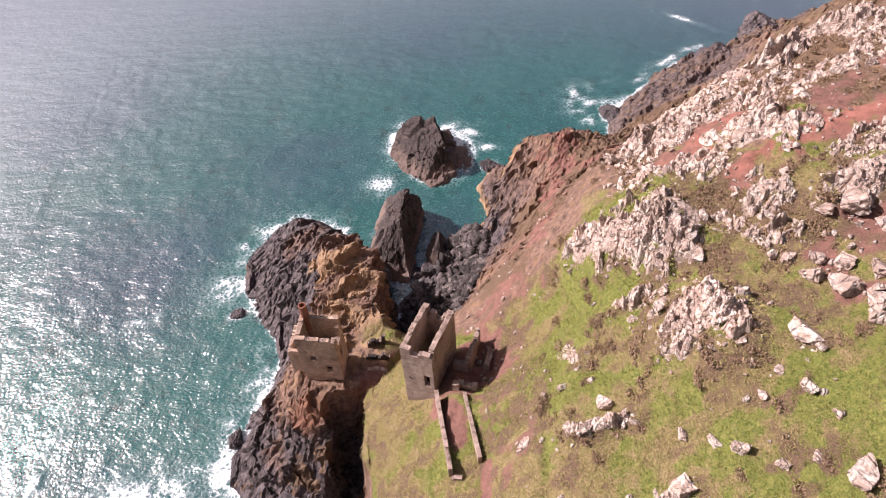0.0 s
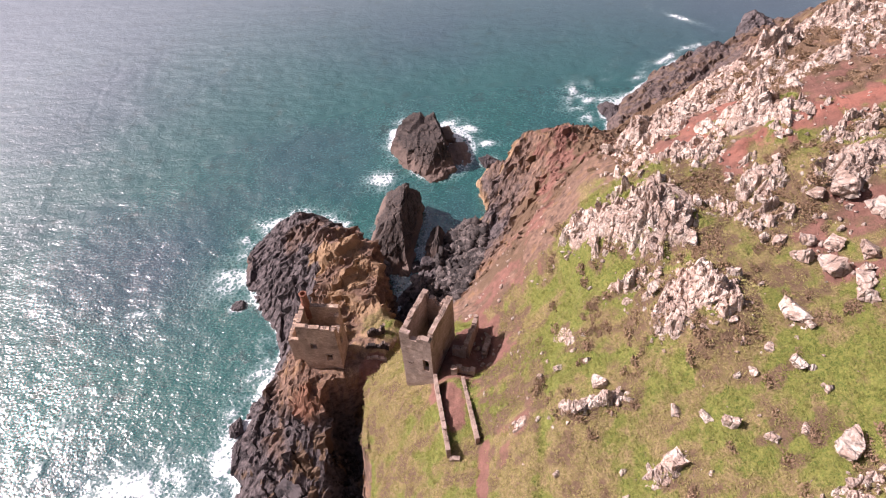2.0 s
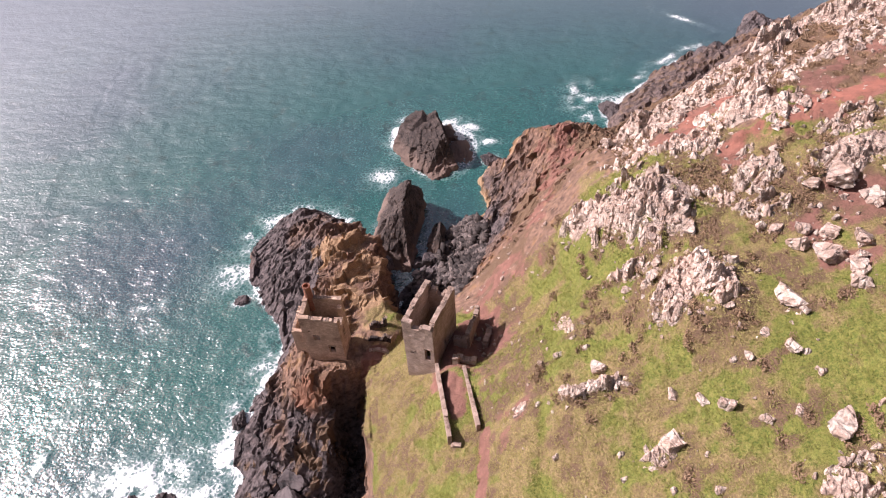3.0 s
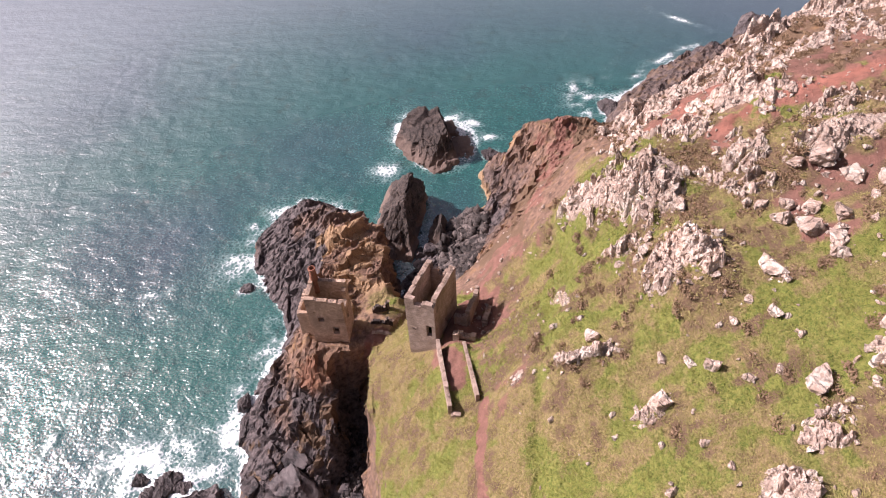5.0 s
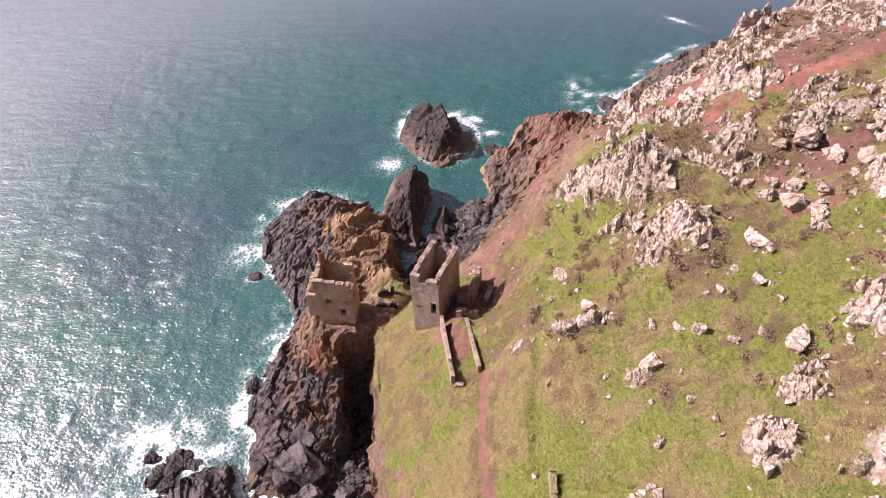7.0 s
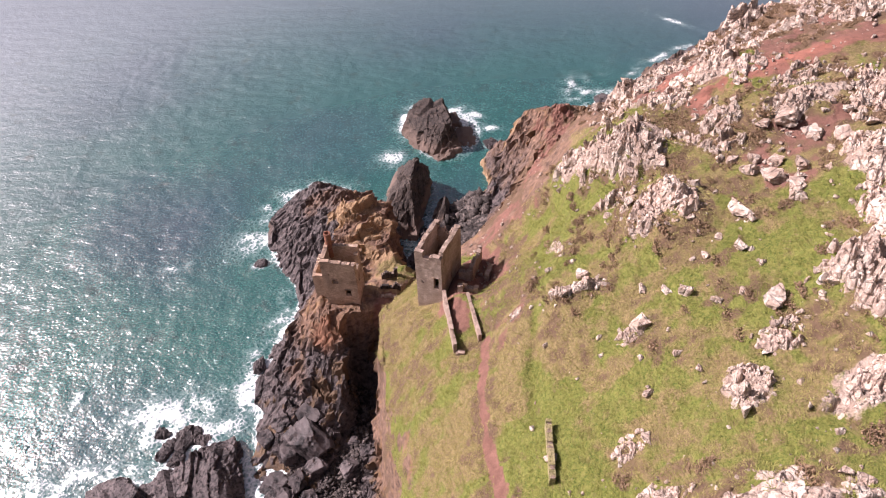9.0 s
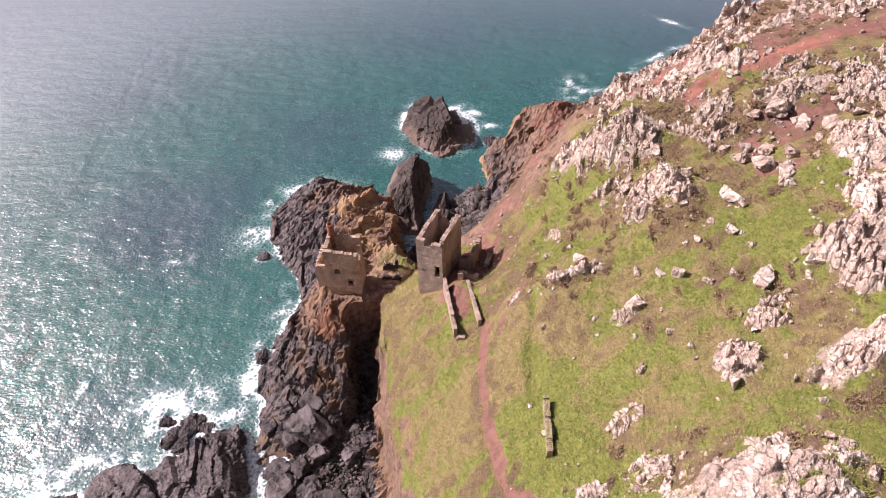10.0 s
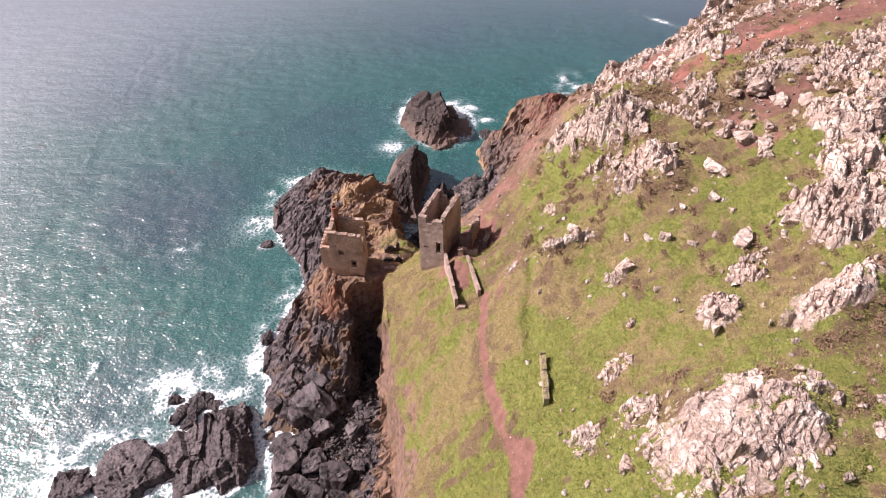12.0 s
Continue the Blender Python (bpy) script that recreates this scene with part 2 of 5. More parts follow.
# ---- materials ----
class Nodes:
    """Short hand for a node material."""
    def __init__(self, name, roughness=0.9):
        self.m = bpy.data.materials.new(name)
        self.m.use_nodes = True
        self.t = self.m.node_tree
        self.b = self.t.nodes["Principled BSDF"]
        self.b.inputs["Roughness"].default_value = roughness
        self.b.inputs["Specular IOR Level"].default_value = 0.25

    def put(self, a, b):
        if isinstance(a, (int, float)):
            b.default_value = a
        elif isinstance(a, tuple):
            b.default_value = (*a, 1.0)[:4] if len(b.default_value) == 4 else a
        else:
            self.t.links.new(a, b)

    def node(self, kind, **inputs):
        n = self.t.nodes.new(kind)
        for k, v in inputs.items():
            self.put(v, n.inputs[k.replace("_", " ")])
        return n

    def coords(self, scale=(1, 1, 1), which="Object"):
        c = self.node("ShaderNodeTexCoord")
        m = self.node("ShaderNodeMapping")
        m.inputs["Scale"].default_value = scale
        self.t.links.new(c.outputs[which], m.inputs["Vector"])
        return m.outputs[0]

    def noise(self, scale, detail=4, rough=0.6, vec=None, distortion=0.0):
        n = self.node("ShaderNodeTexNoise", Scale=scale, Detail=detail, Roughness=rough, Distortion=distortion)
        self.put(vec if vec is not None else self.coords(), n.inputs["Vector"])
        return n.outputs["Fac"]

    def cell(self, scale, vec=None, feature="F1", out="Distance"):
        n = self.node("ShaderNodeTexVoronoi", Scale=scale)
        n.feature = feature
        self.put(vec if vec is not None else self.coords(), n.inputs["Vector"])
        return n.outputs[out]

    def ramp(self, fac, *stops):
        n = self.node("ShaderNodeValToRGB", Fac=fac)
        el = n.color_ramp.elements
        while len(el) < len(stops):
            el.new(0.5)
        for e, (p, c) in zip(el, stops):
            e.position = p
            e.color = (c, c, c, 1) if isinstance(c, (int, float)) else (*c, 1)
        return n.outputs[0]

    def mix(self, fac, a, b, how="MIX"):
        n = self.node("ShaderNodeMix")
        n.data_type, n.blend_type = "RGBA", how
        self.put(fac, n.inputs[0])
        self.put(a, n.inputs[6])
        self.put(b, n.inputs[7])
        return n.outputs[2]

    def math(self, op, a, b=0.0, clamp=False):
        n = self.node("ShaderNodeMath")
        n.operation, n.use_clamp = op, clamp
        self.put(a, n.inputs[0])
        self.put(b, n.inputs[1])
        return n.outputs[0]

    def attribute(self, name):
        n = self.node("ShaderNodeAttribute")
        n.attribute_name = name
        return n.outputs["Fac"]

    def random(self):
        return self.node("ShaderNodeObjectInfo").outputs["Random"]

    def bump(self, height, strength=0.5, distance=0.1):
        n = self.node("ShaderNodeBump", Height=height, Strength=strength, Distance=distance)
        old = self.b.inputs["Normal"]
        if old.is_linked:
            self.t.links.new(old.links[0].from_socket, n.inputs["Normal"])
        self.t.links.new(n.outputs[0], old)

    def done(self, colour, rough=None):
        self.put(colour, self.b.inputs["Base Color"])
        if rough is not None:
            self.put(rough, self.b.inputs["Roughness"])
        return self.m


def rock_colours(n, light, mid, dark, scale=1.0, relief=1.0):
    """Stone in three tones with lichen blotches, grain and cracks."""
    big = n.noise(0.5 * scale, 5, 0.65)
    fine = n.noise(2.2 * scale, 6, 0.72, n.coords((1.3, 1.3, 0.6)))
    c = n.mix(n.ramp(big, (0.38, 0.0), (0.60, 1.0)), mid, light)
    c = n.mix(n.ramp(fine, (0.40, 1.0), (0.53, 0.0)), c, dark)
    c = n.mix(n.ramp(n.noise(5.5 * scale, 4, 0.7), (0.52, 0.0), (0.68, 0.8)), c, light)
    n.bump(fine, 0.8, 0.3 * relief)
    n.bump(n.noise(8 * scale, 4, 0.7), 0.6, 0.08 * relief)
    return c


def cracked_granite(n, light, mid, pink, dark, vary=None, bare=1.0):
    """Pale lichened granite: soft mottling, thin joints at two sizes, dark stains and speckle."""
    vec = n.coords()
    if vary is not None:
        off = n.node("ShaderNodeCombineXYZ", X=n.math("MULTIPLY", vary, 90.0), Y=n.math("MULTIPLY", vary, 53.0), Z=0.0)
        add = n.node("ShaderNodeVectorMath")
        n.put(vec, add.inputs[0])
        n.put(off.outputs[0], add.inputs[1])
        vec = add.outputs[0]
    warp = n.node("ShaderNodeTexNoise", Vector=vec, Scale=0.9, Detail=3.0)
    bend = n.node("ShaderNodeVectorMath")
    bend.operation = "MULTIPLY"
    bend.inputs[1].default_value = (0.4, 0.4, 0.4)
    n.put(warp.outputs["Color"], bend.inputs[0])
    add = n.node("ShaderNodeVectorMath")
    n.put(vec, add.inputs[0])
    n.put(bend.outputs[0], add.inputs[1])
    bent = add.outputs[0]
    squash = n.node("ShaderNodeMapping", Vector=bent, Scale=(1.5, 0.7, 0.8))
    e1, e2 = n.cell(0.95, squash.outputs[0], "DISTANCE_TO_EDGE"), n.cell(3.6, squash.outputs[0], "DISTANCE_TO_EDGE")
    fine, blot = n.noise(7.0, 5, 0.75, vec), n.noise(1.3, 6, 0.7, bent)
    c = n.mix(n.ramp(n.noise(0.45, 4, 0.6, vec), (0.46, 0.0), (0.62, 1.0)), pink, light)
    c = n.mix(n.ramp(n.noise(2.4, 5, 0.7, bent), (0.53, 0.0), (0.6, 0.85)), c, light)
    c = n.mix(n.ramp(blot, (0.40, 0.85), (0.52, 0.0)), c, mid)
    c = n.mix(n.ramp(fine, (0.32, 0.6), (0.44, 0.0)), c, dark)
    joint = n.math("MAXIMUM", n.ramp(e1, (0.0, 0.7), (0.035, 0.0)), n.ramp(e2, (0.0, 0.3), (0.08, 0.0)))
    c = n.mix(n.math("MULTIPLY", joint, n.ramp(n.noise(0.8, 3, 0.6, vec), (0.42, 0.08), (0.6, 0.9))), c, dark)
    n.bump(n.ramp(e1, (0.0, 0.0), (0.14, 1.0)), n.math("MULTIPLY", bare, 0.8), 0.3)
    n.bump(n.ramp(e2, (0.0, 0.0), (0.2, 1.0)), n.math("MULTIPLY", bare, 0.5), 0.1)
    n.bump(blot, n.math("MULTIPLY", bare, 0.7), 0.14)
    n.bump(fine, n.math("MULTIPLY", bare, 0.5), 0.05)
    return c


def ground_material():
    n = Nodes("turf_soil_and_rock", 0.95)
    grass, soil, wet_shade, heath, pale, ochre, straw, rust = (n.attribute(a) for a in ("grass", "soil", "wet_shade", "heath", "pale", "ochre", "straw", "rust"))
    n2, n3 = n.noise(0.9, 6, 0.7), n.noise(5.0, 5, 0.75)
    # bare rock: brown to near black where the sea wets it and on the spur's painted shade
    rock = n.mix(n.ramp(n2, (0.35, 0.0), (0.65, 1.0)), (0.085, 0.055, 0.04), (0.30, 0.188, 0.13))
    rock = n.mix(n.ramp(n.noise(0.4, 4, 0.6), (0.55, 0.0), (0.68, 0.8)), rock, (0.27, 0.16, 0.075))
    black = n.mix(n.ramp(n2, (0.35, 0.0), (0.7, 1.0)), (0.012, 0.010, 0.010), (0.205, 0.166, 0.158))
    rock = n.mix(wet_shade, rock, black)
    lichen = n.mix(n.ramp(n3, (0.3, 0.0), (0.7, 1.0)), (0.19, 0.118, 0.062), (0.52, 0.355, 0.205))
    rock = n.mix(n.ramp(n.math("ADD", ochre, n.math("MULTIPLY", n.math("SUBTRACT", n3, 0.5), 0.9)), (0.4, 0.0), (0.75, 0.85)), rock, lichen)
    rock = n.mix(n.ramp(n.math("ADD", rust, n.math("MULTIPLY", n.math("SUBTRACT", n2, 0.5), 0.8)), (0.35, 0.0), (0.8, 0.85)), rock, (0.25, 0.122, 0.075))
    # turf: fresh and dry grass in drifts
    n4, streak = n.noise(2.1, 6, 0.75), n.noise(0.55, 5, 0.7, n.coords((1.0, 0.35, 0.35)))
    g1 = n.mix(n.ramp(n3, (0.38, 0.0), (0.6, 1.0)), (0.056, 0.082, 0.013), (0.19, 0.215, 0.047))
    g1 = n.mix(n.ramp(n4, (0.44, 0.0), (0.62, 0.7)), g1, (0.28, 0.262, 0.074))
    g2 = n.mix(n.ramp(n3, (0.38, 0.0), (0.6, 1.0)), (0.125, 0.09, 0.042), (0.34, 0.26, 0.125))
    g2 = n.mix(n.ramp(n4, (0.40, 0.7), (0.52, 0.0)), g2, (0.15, 0.14, 0.035))
    turf = n.mix(n.ramp(n.math("ADD", straw, n.math("ADD", n.math("MULTIPLY", n.math("SUBTRACT", streak, 0.5), 1.1), n.math("MULTIPLY", n.math("SUBTRACT", n4, 0.5), 0.7))), (0.36, 0.0), (0.64, 1.0)), g1, g2)
    turf = n.mix(n.ramp(n.noise(0.8, 6, 0.75, n.coords((1, 0.6, 0.6))), (0.55, 0.0), (0.68, 0.7)), turf, (0.20, 0.135, 0.075))
    red = n.mix(n.ramp(n2, (0.3, 0.0), (0.7, 1.0)), (0.155, 0.077, 0.057), (0.30, 0.155, 0.117))
    red = n.mix(n.ramp(n3, (0.35, 0.5), (0.5, 0.0)), red, (0.11, 0.06, 0.04))
    red = n.mix(n.math("MULTIPLY", rust, n.ramp(n2, (0.35, 0.3), (0.6, 1.0))), red, (0.36, 0.15, 0.105))
    brown = n.mix(n.ramp(n3, (0.3, 0.0), (0.7, 1.0)), (0.085, 0.052, 0.033), (0.21, 0.14, 0.085))
    def edge(v, k=0.5):
        return n.ramp(n.math("ADD", v, n.math("MULTIPLY", n.math("SUBTRACT", n3, 0.5), k)), (0.38, 0.0), (0.6, 1.0))
    light = cracked_granite(n, (0.58, 0.48, 0.395), (0.38, 0.28, 0.21), (0.48, 0.36, 0.29), (0.12, 0.085, 0.058), None, edge(pale, 0.8))
    c = n.mix(edge(grass, 0.9), rock, turf)
    c = n.mix(edge(heath, 0.9), c, brown)
    c = n.mix(edge(soil, 0.9), c, red)
    c = n.mix(edge(pale, 0.8), c, light)
    n.bump(n2, 0.6, 0.5)
    n.bump(n3, 0.9, 0.2)
    return n.done(c, n.ramp(wet_shade, (0.0, 0.95), (1.0, 0.62)))


def stone_material(name, light, mid, dark, rough=0.9, scale=1.0, tidal=None, relief=1.0, heap=False):
    n = Nodes(name, rough)
    c = rock_colours(n, light, mid, dark, scale, relief)
    if tidal:
        z = n.node("ShaderNodeSeparateXYZ", Vector=n.node("ShaderNodeNewGeometry").outputs["Position"]).outputs[2]
        low = n.ramp(n.math("ADD", n.math("MULTIPLY", z, 0.12), n.math("MULTIPLY", n.noise(0.5, 4, 0.6), 0.6)), (0.55, 0.85), (0.85, 0.0))
        c = n.mix(low, c, tidal)
    hue = n.math("ADD", n.math("MULTIPLY", n.random(), 0.5), 0.75)
    if heap:
        hue = n.ramp(n.node("ShaderNodeNewGeometry").outputs["Random Per Island"], (0.0, 0.35), (0.6, 0.9), (1.0, 2.0))
    return n.done(n.mix(1.0, c, hue, "MULTIPLY"))


def masonry_material(name, light, dark, joint):
    n = Nodes(name, 0.92)
    vec = n.coords((1, 1, 1))
    sep = n.node("ShaderNodeSeparateXYZ", Vector=vec)
    along = n.math("ADD", sep.outputs[0], sep.outputs[1])
    comb = n.node("ShaderNodeCombineXYZ", X=n.math("ADD", along, n.math("MULTIPLY", n.noise(1.2, 2), 0.25)), Y=n.math("ADD", sep.outputs[2], n.math("MULTIPLY", n.noise(0.9, 2), 0.2)), Z=0.0)
    b = n.node("ShaderNodeTexBrick", Vector=comb.outputs[0], Color1=light, Color2=dark, Mortar=joint, Scale=1.0)
    b.inputs["Mortar Size"].default_value = 0.015
    b.inputs["Brick Width"].default_value = 0.48
    b.inputs["Row Height"].default_value = 0.21
    b.inputs["Mortar Smooth"].default_value = 0.4
    stain = n.noise(0.5, 5, 0.65)
    c = n.mix(n.ramp(stain, (0.35, 0.7), (0.6, 0.0)), b.outputs[0], (0.12, 0.08, 0.055))
    c = n.mix(n.ramp(n.noise(6, 5, 0.7), (0.4, 0.55), (0.55, 0.0)), c, dark)
    n.bump(b.outputs["Fac"], -0.5, 0.03)
    n.bump(n.noise(5, 5, 0.7), 0.5, 0.05)
    return n.done(c)


def sea_material():
    n = Nodes("sea_water", 0.12)
    n.b.inputs["Specular IOR Level"].default_value = 1.0
    n.b.inputs["IOR"].default_value = 1.75
    foam, shoal, broken = n.attribute("foam"), n.attribute("shoal"), n.attribute("broken")
    drift = n.noise(0.02, 4, 0.6, n.coords((1, 2.2, 1)))
    deep = n.mix(n.ramp(drift, (0.35, 0.0), (0.65, 1.0)), (0.020, 0.042, 0.060), (0.030, 0.062, 0.086))
    c = n.mix(shoal, deep, (0.013, 0.092, 0.077))
    # sky reflection on the far water, put into the colour as a paler blue
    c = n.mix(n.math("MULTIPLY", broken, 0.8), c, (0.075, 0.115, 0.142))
    kelp = n.ramp(n.noise(0.14, 5, 0.7), (0.56, 0.0), (0.68, 1.0))
    c = n.mix(n.math("MULTIPLY", n.math("MULTIPLY", kelp, shoal), 0.7), c, (0.020, 0.035, 0.030))
    lace = n.math("ADD", foam, n.math("ADD", n.math("MULTIPLY", n.math("SUBTRACT", n.noise(0.6, 7, 0.8, None, 1.8), 0.5), 1.7), n.math("MULTIPLY", n.math("SUBTRACT", n.cell(0.9, None, "DISTANCE_TO_EDGE"), 0.2), -1.1)))
    white = n.ramp(lace, (0.58, 0.0), (1.02, 0.92))
    thin = n.ramp(lace, (0.20, 0.0), (0.6, 0.4))
    c = n.mix(thin, c, (0.30, 0.42, 0.40))
    c = n.mix(white, c, (0.82, 0.84, 0.84))
    swell = n.noise(0.10, 3, 0.5, n.coords((1, 1.8, 1)))
    chop = n.noise(1.35, 1.5, 0.45, n.coords((1, 1.35, 1)), 0.6)
    wave = n.noise(0.34, 3, 0.55, n.coords((1, 1.5, 1)), 0.5)
    n.bump(swell, 0.5, 0.9)
    n.bump(wave, n.math("SUBTRACT", 0.3, n.math("MULTIPLY", broken, 0.12)), 1.0)
    n.bump(chop, n.math("SUBTRACT", 0.92, n.math("MULTIPLY", broken, 0.6)), 0.17)
    return n.done(c, n.math("ADD", n.ramp(white, (0.0, 0.16), (1.0, 0.8)), n.math("MULTIPLY", broken, 0.54)))


M_GROUND = ground_material()
M_SEA = sea_material()
def granite_material(name, light, mid, pink, dark, low):
    n = Nodes(name, 0.9)
    r = n.random()
    c = cracked_granite(n, light, mid, pink, dark, r)
    return n.done(n.mix(1.0, c, n.math("ADD", n.math("MULTIPLY", r, 0.35), low), "MULTIPLY"))


M_PALE = granite_material("pale_lichened_granite", (0.69, 0.60, 0.505), (0.36, 0.26, 0.195), (0.48, 0.36, 0.29), (0.10, 0.072, 0.05), 0.82)
# cream granite, lightened in colour to make up for facets turned from the sun
M_CREAM_LIT = granite_material("cream_lichened_granite_lit", (0.71, 0.615, 0.52), (0.38, 0.275, 0.215), (0.52, 0.395, 0.32), (0.11, 0.08, 0.058), 0.86)
M_DARK = stone_material("dark_wet_sea_rock", (0.14, 0.115, 0.11), (0.06, 0.049, 0.048), (0.010, 0.009, 0.009), 0.6, 0.6)
M_BROWN = stone_material("brown_sea_rock", (0.098, 0.075, 0.063), (0.042, 0.033, 0.029), (0.010, 0.0088, 0.0088), 0.8, 0.9, (0.165, 0.118, 0.094))
M_COBBLE = stone_material("grey_beach_cobble", (0.125, 0.102, 0.09), (0.062, 0.051, 0.046), (0.02, 0.017, 0.016), 0.75, 1.0, None, 0.15, True)
M_WALL = masonry_material("granite_rubble_masonry", (0.68, 0.50, 0.37), (0.46, 0.325, 0.235), (0.32, 0.235, 0.175))
M_WALL_GREY = masonry_material("grey_granite_masonry", (0.52, 0.395, 0.32), (0.36, 0.27, 0.215), (0.26, 0.20, 0.16))
M_CAP = stone_material("weathered_wall_top", (0.45, 0.345, 0.275), (0.32, 0.225, 0.17), (0.13, 0.09, 0.065), 0.95, 2.0)
M_MOSSY = stone_material("mossy_field_stone", (0.42, 0.35, 0.20), (0.30, 0.27, 0.11), (0.12, 0.10, 0.045), 0.95, 2.0)
M_BRICK = stone_material("red_brick_stack", (0.36, 0.16, 0.10), (0.28, 0.12, 0.075), (0.14, 0.07, 0.05), 0.9, 3.0)


def tuft_material(name, a, b, c):
    """Blades: from the first colour to the second as the turf dries, each tuft a little to the third."""
    n = Nodes(name, 0.9)
    r = n.node("ShaderNodeNewGeometry").outputs["Random Per Island"]
    col = n.mix(n.attribute("straw"), a, b)
    return n.done(n.mix(n.ramp(r, (0.0, 0.0), (1.0, 0.6)), col, c))


M_TUFT = tuft_material("grass_blades", (0.19, 0.225, 0.043), (0.39, 0.32, 0.14), (0.29, 0.265, 0.08))
M_HEATH = tuft_material("heather_twigs", (0.28, 0.18, 0.12), (0.33, 0.22, 0.14), (0.22, 0.165, 0.09))

